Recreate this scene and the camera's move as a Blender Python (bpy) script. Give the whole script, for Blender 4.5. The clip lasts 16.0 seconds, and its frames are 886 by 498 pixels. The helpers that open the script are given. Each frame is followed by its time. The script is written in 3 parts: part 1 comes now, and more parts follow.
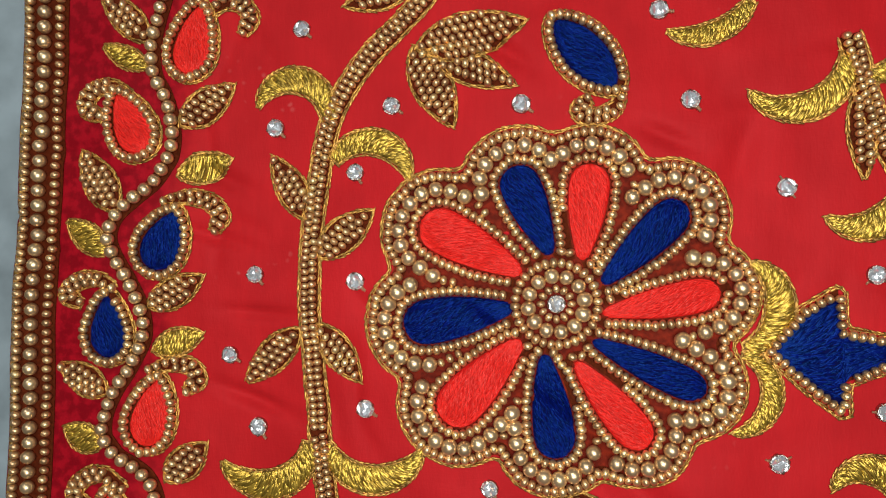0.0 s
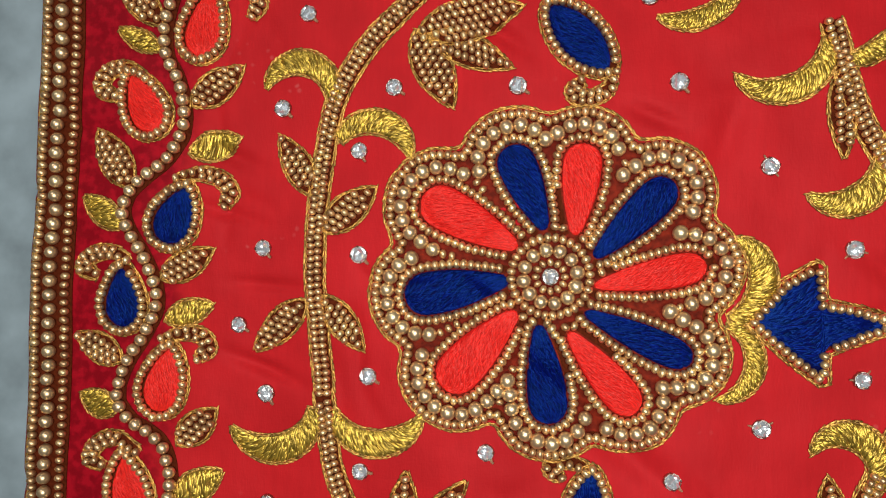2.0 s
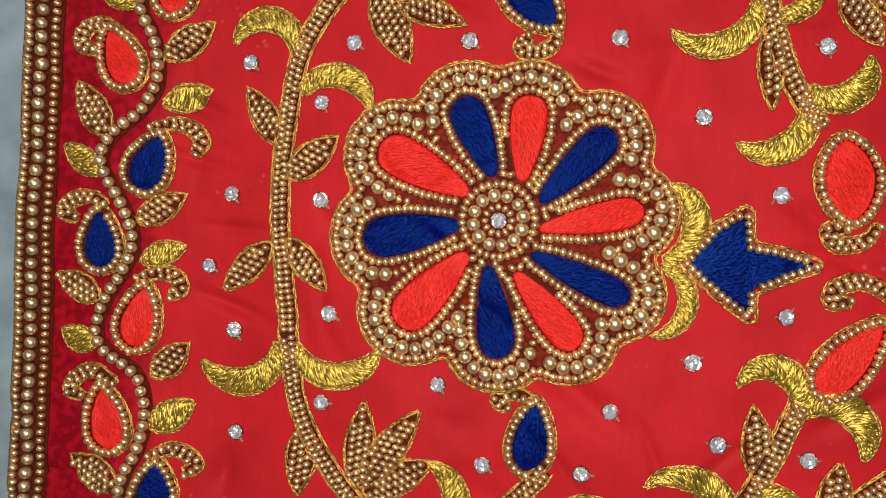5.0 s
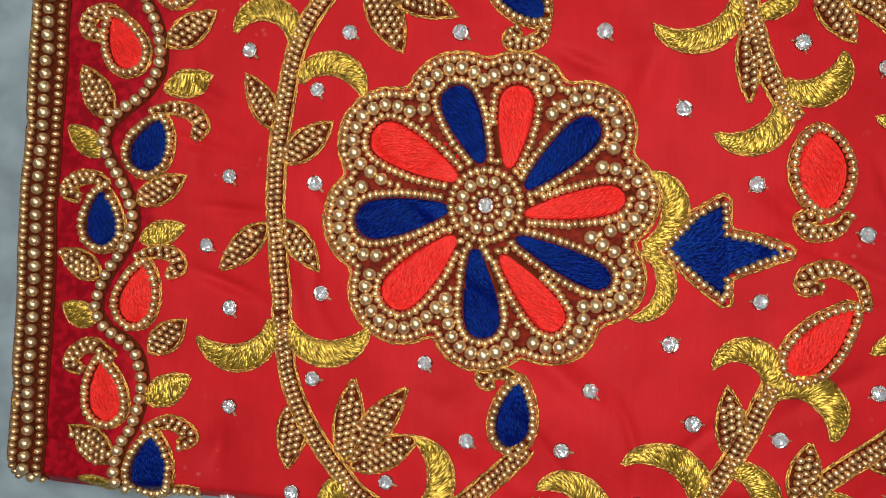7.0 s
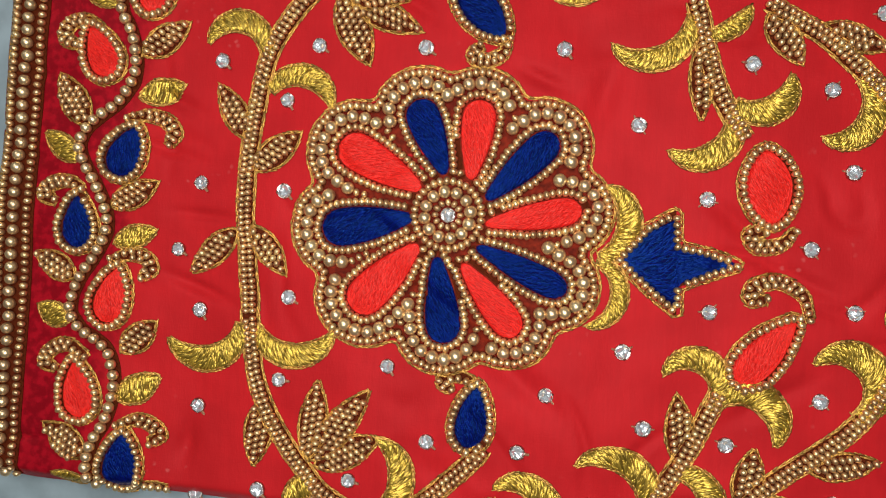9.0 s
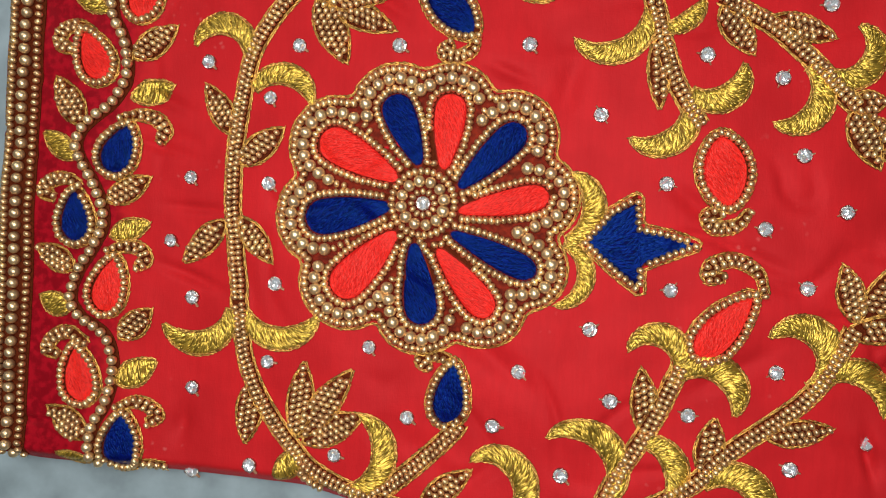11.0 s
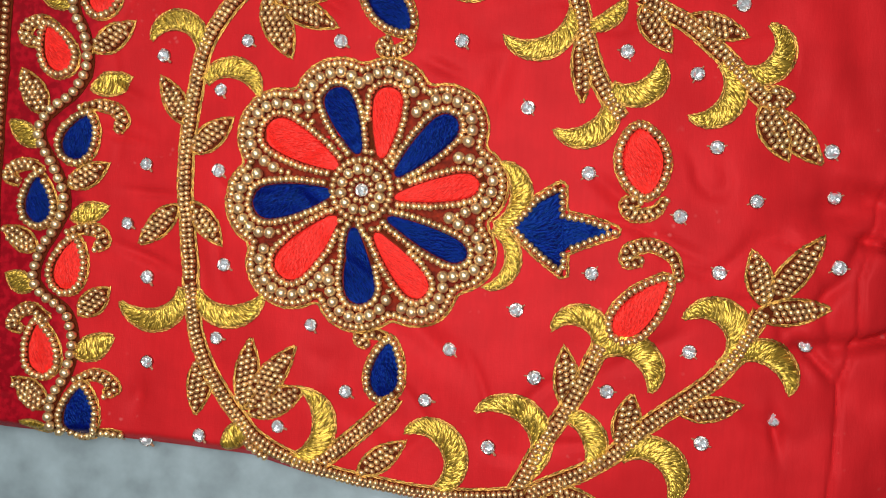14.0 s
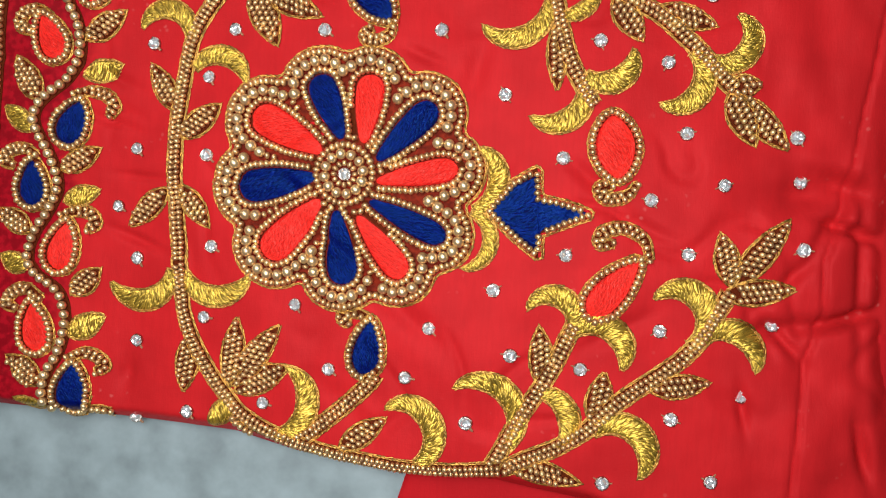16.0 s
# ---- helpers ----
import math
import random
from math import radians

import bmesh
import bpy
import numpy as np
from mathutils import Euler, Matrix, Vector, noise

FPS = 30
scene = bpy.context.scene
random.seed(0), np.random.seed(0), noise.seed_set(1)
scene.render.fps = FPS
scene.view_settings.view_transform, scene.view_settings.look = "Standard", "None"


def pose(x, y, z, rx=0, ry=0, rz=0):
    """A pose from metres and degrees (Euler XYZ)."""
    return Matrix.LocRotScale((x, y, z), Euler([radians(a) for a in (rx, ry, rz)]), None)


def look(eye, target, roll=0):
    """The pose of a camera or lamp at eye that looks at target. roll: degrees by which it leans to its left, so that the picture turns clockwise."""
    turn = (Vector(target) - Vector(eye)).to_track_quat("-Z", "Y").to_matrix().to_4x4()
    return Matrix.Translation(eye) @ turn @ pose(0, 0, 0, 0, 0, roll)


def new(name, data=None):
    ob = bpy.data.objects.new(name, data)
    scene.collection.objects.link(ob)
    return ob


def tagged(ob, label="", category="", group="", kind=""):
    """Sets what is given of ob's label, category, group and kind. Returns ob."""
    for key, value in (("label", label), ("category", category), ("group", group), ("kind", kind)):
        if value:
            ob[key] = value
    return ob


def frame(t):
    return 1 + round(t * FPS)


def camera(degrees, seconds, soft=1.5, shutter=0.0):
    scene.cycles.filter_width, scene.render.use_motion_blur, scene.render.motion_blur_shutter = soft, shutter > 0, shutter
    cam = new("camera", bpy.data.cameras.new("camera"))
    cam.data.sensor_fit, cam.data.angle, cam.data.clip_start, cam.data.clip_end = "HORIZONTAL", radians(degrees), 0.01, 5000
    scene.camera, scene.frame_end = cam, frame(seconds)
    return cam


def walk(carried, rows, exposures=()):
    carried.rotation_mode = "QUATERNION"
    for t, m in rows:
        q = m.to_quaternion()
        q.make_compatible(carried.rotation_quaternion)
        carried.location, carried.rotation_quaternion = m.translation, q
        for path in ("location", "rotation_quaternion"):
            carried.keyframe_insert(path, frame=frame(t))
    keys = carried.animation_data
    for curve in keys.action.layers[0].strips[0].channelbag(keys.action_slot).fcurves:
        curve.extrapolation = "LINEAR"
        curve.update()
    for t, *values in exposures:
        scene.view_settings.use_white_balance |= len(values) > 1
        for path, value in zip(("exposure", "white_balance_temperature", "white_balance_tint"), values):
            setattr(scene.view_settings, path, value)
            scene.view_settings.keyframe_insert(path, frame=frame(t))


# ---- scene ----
cam = camera(60, 16.0, 1.2)
PATH = [
    (0, -0.00407, 0.01054, 0.15791, 0.229, 6.875, -0.531),
    (0.5, -0.00225, 0.01148, 0.15995, -0.060, 6.826, -0.405),
    (1, -0.00151, 0.01088, 0.16195, -0.262, 6.639, -0.201),
    (1.5, -0.00186, 0.01041, 0.16358, -0.591, 6.677, -0.113),
    (2, -0.00289, 0.00659, 0.16549, -0.242, 6.944, -0.246),
    (2.5, -0.00443, 0.00641, 0.16628, -1.096, 6.869, -0.774),
    (3, -0.00299, 0.00324, 0.16744, -0.733, 7.075, -1.080),
    (3.5, 0.00036, 0.00159, 0.17034, -0.691, 7.284, -1.118),
    (4, 0.00434, 0.00070, 0.17274, -0.937, 7.268, -0.909),
    (4.5, 0.00727, 0.00096, 0.17337, -1.295, 6.895, -0.499),
    (5, 0.00936, -0.00302, 0.17566, -1.130, 7.195, 0.141),
    (7.5, 0.01469, -0.00774, 0.18347, -0.741, 7.107, 1.225),
    (8, 0.01768, -0.00690, 0.18490, -0.741, 7.171, 1.526),
    (8.5, 0.01957, -0.00624, 0.18584, -0.711, 6.875, 1.775),
    (9, 0.02086, -0.00502, 0.18778, -0.791, 6.671, 1.936),
    (11.5, 0.03283, -0.00777, 0.19919, -1.316, 7.196, 0.755),
    (12, 0.03566, -0.00833, 0.20080, -1.194, 7.162, 0.828),
    (12.5, 0.03907, -0.00772, 0.20644, -1.612, 6.956, 0.938),
    (13, 0.04310, -0.00765, 0.20787, -1.846, 7.198, 0.993),
    (13.5, 0.04713, -0.00720, 0.20725, -2.004, 7.508, 1.150),
    (14, 0.05131, -0.00952, 0.20783, -1.499, 7.810, 1.371),
    (14.5, 0.05453, -0.01034, 0.21069, -1.467, 7.984, 1.583),
    (15, 0.05571, -0.01196, 0.21194, -1.448, 7.926, 1.702),
    (15.5, 0.05704, -0.01321, 0.21142, -1.509, 7.990, 1.632),
    (16, 0.05854, -0.01416, 0.21409, -1.455, 7.938, 1.634),
]
walk(cam, [(t, pose(x, y, z, rx, ry, rz)) for t, x, y, z, rx, ry, rz in PATH], [(0, -0.31), (3.5, -0.2), (9, -0.2), (12.5, -0.02), (16, 0.09)])

# ---- light ----
world = bpy.data.worlds.new("world")
scene.world = world
world.use_nodes = True
world.node_tree.nodes["Background"].inputs["Color"].default_value = (0.8, 0.9, 1, 1)
world.node_tree.nodes["Background"].inputs["Strength"].default_value = 0.1


def added_light(name, x, y, z, wide, deep, watts, colour):
    data = bpy.data.lights.new(name, "AREA")
    data.shape, data.size, data.size_y, data.energy, data.color = "RECTANGLE", wide, deep, watts, colour
    ob = new(name, data)
    ob.matrix_world = look((x, y, z), (x * 0.2, y * 0.2, 0))
    return ob


# Weak fill added off to one side; no lamp is known there.
added_light("added_light", -0.6, 0.85, 1.25, 0.7, 0.5, 4.5, (0.95, 0.98, 1.0))
# Unseen light added low overhead, so brightness falls off towards the sides.
added_light("added_near_light", 0.02, 0.0, 0.31, 0.2, 0.2, 1.08, (0.98, 1.0, 1.0))

# ---- the plan, in mm from the flower's heart ----
LEFT_TOP, LEFT_LOW = (-114.1, 76.2), (-121.6, -70.8)
BOTTOM = [(-121.6, -71.1), (-107.2, -72.3), (-79.8, -73.5), (-53.3, -75.4), (-31.8, -77.1), (-14.2, -81.3), (-0.4, -83.7), (16.5, -85.7), (33.0, -86.1), (46.0, -85.8), (57.2, -87.6), (73.0, -90.2), (133.0, -110.2)]
SEAM = [(-83.6, 124.3), (-65.2, 125.7), (-47.0, 127.4), (-34.9, 131.5), (-21.5, 130.6), (-8.1, 135.3), (18.4, 139.7)]  # y, x
HOLLOW = (126.7, -3.1)
CREASES = [
    (15.9, -37.6, 14.9, -12.1, 3.6, -2.09),
    (-2.7, -21.3, 8.5, -6.2, 2.3, -1.52),
    (-63.5, -20.5, 8.5, -3.4, 1.5, -1.71),
    (-65.9, -60.5, -0.8, -5.1, 2.5, -1.71),
    (-71.6, 27.6, 7.2, -3.1, 1.8, -1.52),
    (77.2, -41.9, 8.9, 5.0, 2.3, -1.52),
    (37.2, 30.9, 2.8, 8.8, 3.0, -1.14),
    (-11.4, 52.9, 5.7, -3.6, 1.6, -1.71),
    (109.0, -60.1, 6.6, -3.4, 2.6, -1.14),
    (117.0, -43.0, 2.3, -4.4, 2.3, -1.52),
    (71.3, -2.0, 9.3, -7.5, 2.1, -1.52),
    (-62.2, -1.9, 7.4, -0.6, 1.2, -1.33),
    (119.0, -39.2, 13.3, 2.6, 2.3, -2.47),
    (135.0, 0.0, 9.5, -3.4, 3.0, -3.8),
    (140.8, -22.6, 0.2, -23.7, 1.9, -3.04),
    (132.6, -11.1, -5.3, -7.6, 2.0, -2.85),
    (122.0, -26.3, 8.2, 7.7, 1.7, -1.9),
    (82.2, -12.5, 10.5, -4.3, 2.1, -1.33),
    (40.5, -2.7, 6.1, 6.4, 1.9, -1.14),
    (22.1, 33.5, 5.4, -2.4, 1.5, -1.33),
    (-71.7, 14.3, 8.4, -2.4, 1.3, -1.14),
    (140.0, -13.0, 8.0, -2.5, 1.5, -6.0),
    (138.5, -36.0, 9.0, 2.5, 1.7, -5.5),
    (121.0, -42.0, 4.5, -5.0, 1.5, -3.2),
    (111.5, -61.0, 0.8, -6.0, 1.4, -2.6),
    (143.0, -72.0, 2.0, -8.0, 2.0, -4.0),
    (151.0, -28.0, 3.0, -50.0, 6.0, -8.0),
]
PANEL_LOW, PANEL_TOP = (16.7, -93.6), (18.9, -86.6)

# ---- materials ----
MM = 0.001


def material(name, colour, rough=0.5, metal=0.0, vary=0.0, grain=None, sheen=0.0, spec=0.5, island=False, coat=0.0, tint=None):
    """A plain node material; vary: spread of brightness from piece to piece; grain: (scale, bump, colour spread)."""
    m = bpy.data.materials.new(name)
    m.use_nodes = True
    nt = m.node_tree
    b = nt.nodes["Principled BSDF"]
    b.inputs["Base Color"].default_value = (*colour, 1)
    b.inputs["Roughness"].default_value = rough
    b.inputs["Metallic"].default_value = metal
    b.inputs["Sheen Weight"].default_value = sheen
    b.inputs["Specular IOR Level"].default_value = spec
    b.inputs["Coat Weight"].default_value, b.inputs["Coat Roughness"].default_value = coat, 0.14
    if tint:
        b.inputs["Specular Tint"].default_value = (*tint, 1)
    source = None
    if vary:
        if island:
            g = nt.nodes.new("ShaderNodeNewGeometry").outputs["Random Per Island"]
        else:
            g = nt.nodes.new("ShaderNodeObjectInfo").outputs["Random"]
        h = nt.nodes.new("ShaderNodeHueSaturation")
        h.inputs["Color"].default_value = (*colour, 1)
        r = nt.nodes.new("ShaderNodeMapRange")
        r.inputs["To Min"].default_value, r.inputs["To Max"].default_value = 1 - vary, 1 + vary
        nt.links.new(g, r.inputs["Value"])
        nt.links.new(r.outputs["Result"], h.inputs["Value"])
        source = h
        nt.links.new(h.outputs["Color"], b.inputs["Base Color"])
    if grain:
        scale, bump, spread = grain
        t = nt.nodes.new("ShaderNodeTexCoord")
        n = nt.nodes.new("ShaderNodeTexNoise")
        n.inputs["Scale"].default_value, n.inputs["Detail"].default_value = scale, 4
        nt.links.new(t.outputs["Object"], n.inputs["Vector"])
        if bump:
            bp = nt.nodes.new("ShaderNodeBump")
            bp.inputs["Strength"].default_value, bp.inputs["Distance"].default_value = bump, 0.0003
            nt.links.new(n.outputs["Fac"], bp.inputs["Height"])
            nt.links.new(bp.outputs["Normal"], b.inputs["Normal"])
        if spread:
            h = nt.nodes.new("ShaderNodeHueSaturation")
            h.inputs["Color"].default_value = (*colour, 1)
            r = nt.nodes.new("ShaderNodeMapRange")
            r.inputs["From Min"].default_value, r.inputs["From Max"].default_value = 0.3, 0.7
            r.inputs["To Min"].default_value, r.inputs["To Max"].default_value = 1 - spread, 1 + spread
            nt.links.new(n.outputs["Fac"], r.inputs["Value"])
            nt.links.new(r.outputs["Result"], h.inputs["Value"])
            if source:
                nt.links.new(source.outputs["Color"], h.inputs["Color"])
            nt.links.new(h.outputs["Color"], b.inputs["Base Color"])
    return m


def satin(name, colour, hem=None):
    """Red art silk: weave, faint slubs, pale specks of dried glue; hem: colour of the lined strip beside the border,
    its shade included.
    """
    m = material(name, colour, 0.48, 0, sheen=0.0, spec=0.32, tint=(1.0, 0.16, 0.17))
    nt = m.node_tree
    b = nt.nodes["Principled BSDF"]
    tc = nt.nodes.new("ShaderNodeTexCoord")

    def noise_node(scale, detail=3, stretch=None):
        n = nt.nodes.new("ShaderNodeTexNoise")
        n.inputs["Scale"].default_value, n.inputs["Detail"].default_value = scale, detail
        if stretch:
            mp = nt.nodes.new("ShaderNodeMapping")
            mp.inputs["Scale"].default_value = stretch
            nt.links.new(tc.outputs["Object"], mp.inputs["Vector"])
            nt.links.new(mp.outputs["Vector"], n.inputs["Vector"])
        else:
            nt.links.new(tc.outputs["Object"], n.inputs["Vector"])
        return n.outputs["Fac"]

    def ramp(fac, lo, hi, a=0.0, z=1.0):
        r = nt.nodes.new("ShaderNodeMapRange")
        r.interpolation_type = "SMOOTHSTEP"
        for k, v in (("From Min", lo), ("From Max", hi), ("To Min", a), ("To Max", z)):
            r.inputs[k].default_value = v
        nt.links.new(fac, r.inputs["Value"])
        return r.outputs["Result"]

    def mix(fac, a, z):
        x = nt.nodes.new("ShaderNodeMix")
        x.data_type = "RGBA"
        for k, v in ((0, fac), (6, a), (7, z)):
            if isinstance(v, (tuple, float)):
                x.inputs[k].default_value = v
            else:
                nt.links.new(v, x.inputs[k])
        return x.outputs[2]

    def math_node(op, a, z):
        x = nt.nodes.new("ShaderNodeMath")
        x.operation = op
        for k, v in ((0, a), (1, z)):
            if isinstance(v, float):
                x.inputs[k].default_value = v
            else:
                nt.links.new(v, x.inputs[k])
        return x.outputs[0]

    deep = tuple(c * 0.86 for c in colour)
    col = mix(ramp(noise_node(55, 3), 0.35, 0.65), (*deep, 1), (*colour, 1))
    slub = ramp(noise_node(900, 2, (1, 0.12, 1)), 0.35, 0.65)
    col = mix(math_node("MULTIPLY", slub, 0.16), col, (*[c * 0.7 for c in colour], 1))
    # pale specks
    v = nt.nodes.new("ShaderNodeTexVoronoi")
    v.inputs["Scale"].default_value = 400
    nt.links.new(tc.outputs["Object"], v.inputs["Vector"])
    speck = ramp(v.outputs["Distance"], 0.1, 0.32, 1.0, 0.0)
    where = ramp(noise_node(38, 2), 0.56, 0.68)
    pick = ramp(noise_node(300, 1), 0.5, 0.6)
    fac = math_node("MULTIPLY", math_node("MULTIPLY", speck, where), math_node("MULTIPLY", pick, 0.2))
    col = mix(fac, col, (0.85, 0.3, 0.27, 1))
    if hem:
        # lined strip, darkened further by the curling edge's shade put into its colour
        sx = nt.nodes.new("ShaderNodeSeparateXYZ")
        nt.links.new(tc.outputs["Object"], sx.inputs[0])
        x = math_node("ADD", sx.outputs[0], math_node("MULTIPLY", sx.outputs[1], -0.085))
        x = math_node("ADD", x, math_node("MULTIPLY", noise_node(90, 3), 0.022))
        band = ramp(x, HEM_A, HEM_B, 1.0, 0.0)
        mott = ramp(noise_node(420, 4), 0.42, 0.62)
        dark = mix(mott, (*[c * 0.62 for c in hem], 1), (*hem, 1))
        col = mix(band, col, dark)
    nt.links.new(col, b.inputs["Base Color"])
    bp = nt.nodes.new("ShaderNodeBump")
    bp.inputs["Strength"].default_value, bp.inputs["Distance"].default_value = 0.25, 0.0002
    w = math_node("ADD", noise_node(2600, 2, (1, 0.25, 1)), math_node("MULTIPLY", noise_node(2200, 2, (0.25, 1, 1)), 0.7))
    nt.links.new(w, bp.inputs["Height"])
    nt.links.new(bp.outputs["Normal"], b.inputs["Normal"])
    return m


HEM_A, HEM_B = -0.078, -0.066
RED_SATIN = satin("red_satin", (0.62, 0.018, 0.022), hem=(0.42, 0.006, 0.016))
RED_PANEL = satin("red_panel", (0.58, 0.014, 0.02))
PEARL = material("antique_gold_pearl", (1.0, 0.70, 0.39), 0.35, 0.82, vary=0.14, coat=0.35)
SEED = material("gold_seed_bead", (1.0, 0.63, 0.31), 0.34, 0.82, vary=0.3, coat=0.35)
# Thread brown, darkened to hold the shade in the gaps between beads.
BROWN = material("brown_thread_and_shade", (0.11, 0.018, 0.005), 0.85, 0, grain=(1500, 0.6, 0.35), spec=0.05)
ZARI = material("gold_zari_thread", (0.56, 0.36, 0.052), 0.3, 0.7, vary=0.5, island=True)
# Red ground and thread loops, with the beads' shade mixed into the colour.
FLOWER_BED = material("brown_red_ground_and_shade", (0.2, 0.017, 0.006), 0.7, 0, grain=(700, 0.8, 0.5), spec=0.1)
ZARI_BED = material("zari_bed", (0.23, 0.12, 0.012), 0.6, 0.3, spec=0.2, grain=(1600, 0.5, 0.3))
CHAIN = material("gold_chain_stitch", (0.5, 0.27, 0.06), 0.42, 0.75, vary=0.6, island=True)
BLUE_SILK = material("blue_silk_thread", (0.0015, 0.005, 0.1), 0.34, 0, vary=0.7, island=True, spec=0.5, tint=(0.05, 0.25, 1.0))
BLUE_BED = material("blue_silk_bed", (0.0015, 0.004, 0.065), 0.7, 0, grain=(1600, 0.5, 0.3), spec=0.05)
RED_SILK = material("scarlet_silk_thread", (0.84, 0.025, 0.018), 0.3, 0, vary=0.2, island=True, spec=0.5, tint=(1.0, 0.3, 0.26))
RED_BED = material("scarlet_silk_bed", (0.68, 0.014, 0.012), 0.7, 0, grain=(1600, 0.5, 0.2), spec=0.05)
FOIL = material("foiled_glass_stone", (0.93, 0.96, 0.98), 0.07, 0.6, vary=0.05)
SILVER = material("silver_setting", (0.5, 0.46, 0.4), 0.32, 1.0, grain=(900, 0.3, 0.25))
COPPER_TAIL = material("copper_tail", (0.55, 0.3, 0.17), 0.4, 0.4, grain=(1400, 0.4, 0.3))

# ---- the lie of the cloth ----
rng = random.Random(7)


def smooth(a, b, x):
    t = min(1.0, max(0.0, (x - a) / (b - a)))
    return t * t * (3 - 2 * t)


def along(points, x):
    """y of a polyline at x."""
    if x <= points[0][0]:
        (x0, y0), (x1, y1) = points[0], points[1]
    else:
        for (x0, y0), (x1, y1) in zip(points, points[1:]):
            if x <= x1:
                break
    return y0 + (x - x0) / (x1 - x0) * (y1 - y0)


def left_edge(y):
    return LEFT_TOP[0] + (y - LEFT_TOP[1]) / (LEFT_LOW[1] - LEFT_TOP[1]) * (LEFT_LOW[0] - LEFT_TOP[0])


TABLE = -8.0


def seam_x(y):
    return along(SEAM, y)


def lie(x, y):
    """Height of the sleeve's cloth in mm."""
    p = Vector((x / 31.0, y / 31.0, 0.3))
    h = 1.1 * noise.noise(p) + 0.42 * noise.noise(p * 2.7) + 0.1 * noise.noise(p * 7.3)
    # scattered puckers
    m = smooth(0.0, 0.35, noise.noise(p * 0.8 + Vector((5.1, 2.2, 0))))
    if m > 0:
        c = abs(noise.noise(p * 1.5 + Vector((0, 7.7, 3.0))))
        h -= 0.8 * m * (1 - smooth(0.0, 0.13, c))
    k = smooth(98, 128, x)
    if k > 0:
        q = Vector((x / 17.0 + 3, y / 24.0, 1.7))
        h += k * (2.2 * noise.noise(q) + 0.9 * noise.noise(q * 2.4) - 0.4)
        d = x - seam_x(y)
        h -= 1.7 * math.exp(-(d / 0.6) ** 2)
        h -= 0.1 * max(0.0, d - 4)
        r = math.hypot((x - HOLLOW[0]) / 10, (y - HOLLOW[1]) / 4.5)
        h += -4.5 * math.exp(-r * r)
    # the hem is folded double and stands higher
    h += 3.0 * (1 - smooth(-98, -58, x))
    # soft drag creases
    for cx, cy, ax, ay, wide, deep in CREASES:
        dx, dy = x - cx, y - cy
        n = math.hypot(ax, ay)
        u, v = (dx * ax + dy * ay) / n, (-dx * ay + dy * ax) / n
        if abs(u) < n * 2 and abs(v) < wide * 3:
            h += deep * math.exp(-(u / n) ** 2 - (v / wide) ** 2)
    e = y - along(BOTTOM, x)
    h -= 4.2 * (1 - smooth(-0.8, 4.5, e)) ** 1.6
    h -= 1.0 * (1 - smooth(-0.5, 2.0, x - left_edge(y)))
    return max(h, TABLE + 0.7)


# ---- shapes, in mm ----
def curve(points, step=0.5):
    """A smooth line through the points, evenly stepped."""
    P = [np.array(p, float) for p in points]
    P = [2 * P[0] - P[1]] + P + [2 * P[-1] - P[-2]]
    out = []
    for a, b, c, d in zip(P, P[1:], P[2:], P[3:]):
        for k in range(12):
            t = k / 12
            out.append(0.5 * (2 * b + (c - a) * t + (2 * a - 5 * b + 4 * c - d) * t * t + (3 * b - a - 3 * c + d) * t ** 3))
    out.append(P[-2])
    return even(np.array(out), step)


def even(line, step, closed=False):
    line = np.array(line, float)
    if closed:
        line = np.vstack([line, line[:1]])
    d = np.r_[0, np.cumsum(np.hypot(*np.diff(line, axis=0).T))]
    n = max(2, int(round(d[-1] / step)))
    s = np.linspace(0, d[-1], n + 1)
    if closed:
        s = s[:-1]
    return np.c_[np.interp(s, d, line[:, 0]), np.interp(s, d, line[:, 1])]


def normals(line, closed=False):
    if closed:
        t = np.roll(line, -1, 0) - np.roll(line, 1, 0)
    else:
        t = np.gradient(line, axis=0)
    t = t / np.maximum(1e-9, np.hypot(t[:, 0], t[:, 1]))[:, None]
    return np.c_[-t[:, 1], t[:, 0]]


def grown(poly, d):
    """A closed outline moved outwards by d."""
    poly = even(poly, 0.35, True)
    area = np.sum(poly[:, 0] * np.roll(poly[:, 1], -1) - poly[:, 1] * np.roll(poly[:, 0], -1))
    n = normals(poly, True)
    out = poly - n * d * (1 if area > 0 else -1)
    if d > 0:
        gap = np.hypot(out[:, None, 0] - poly[None, :, 0], out[:, None, 1] - poly[None, :, 1]).min(1)
        out = out[gap > d * 0.93]
    return out


class Shape:
    """Two edges from base to tip, and the outline they make."""

    def __init__(self, low, high):
        self.low, self.high = np.array(low, float), np.array(high, float)
        self.outline = np.vstack([self.low, self.high[::-1]])

    def at(self, s, v):
        n = len(self.low) - 1
        k = min(n - 1e-6, max(0.0, s * n))
        i, f = int(k), k - int(k)
        a = self.low[i] * (1 - f) + self.low[i + 1] * f
        b = self.high[i] * (1 - f) + self.high[i + 1] * f
        return a * (1 - v) + b * v


def bodied(base, tip, width, profile, bend=0.0, n=28):
    base, tip = np.array(base, float), np.array(tip, float)
    ax = tip - base
    length = math.hypot(*ax)
    nn = np.array([-ax[1], ax[0]]) / length
    low, high = [], []
    for i in range(n + 1):
        s = i / n
        mid = base + ax * s + nn * bend * length * 4 * s * (1 - s)
        w = width / 2 * profile(s)
        low.append(mid - nn * w)
        high.append(mid + nn * w)
    return Shape(low, high)


def leaf_profile(s):
    return max(0.0, math.sin(math.pi * s ** 0.85)) ** 0.85


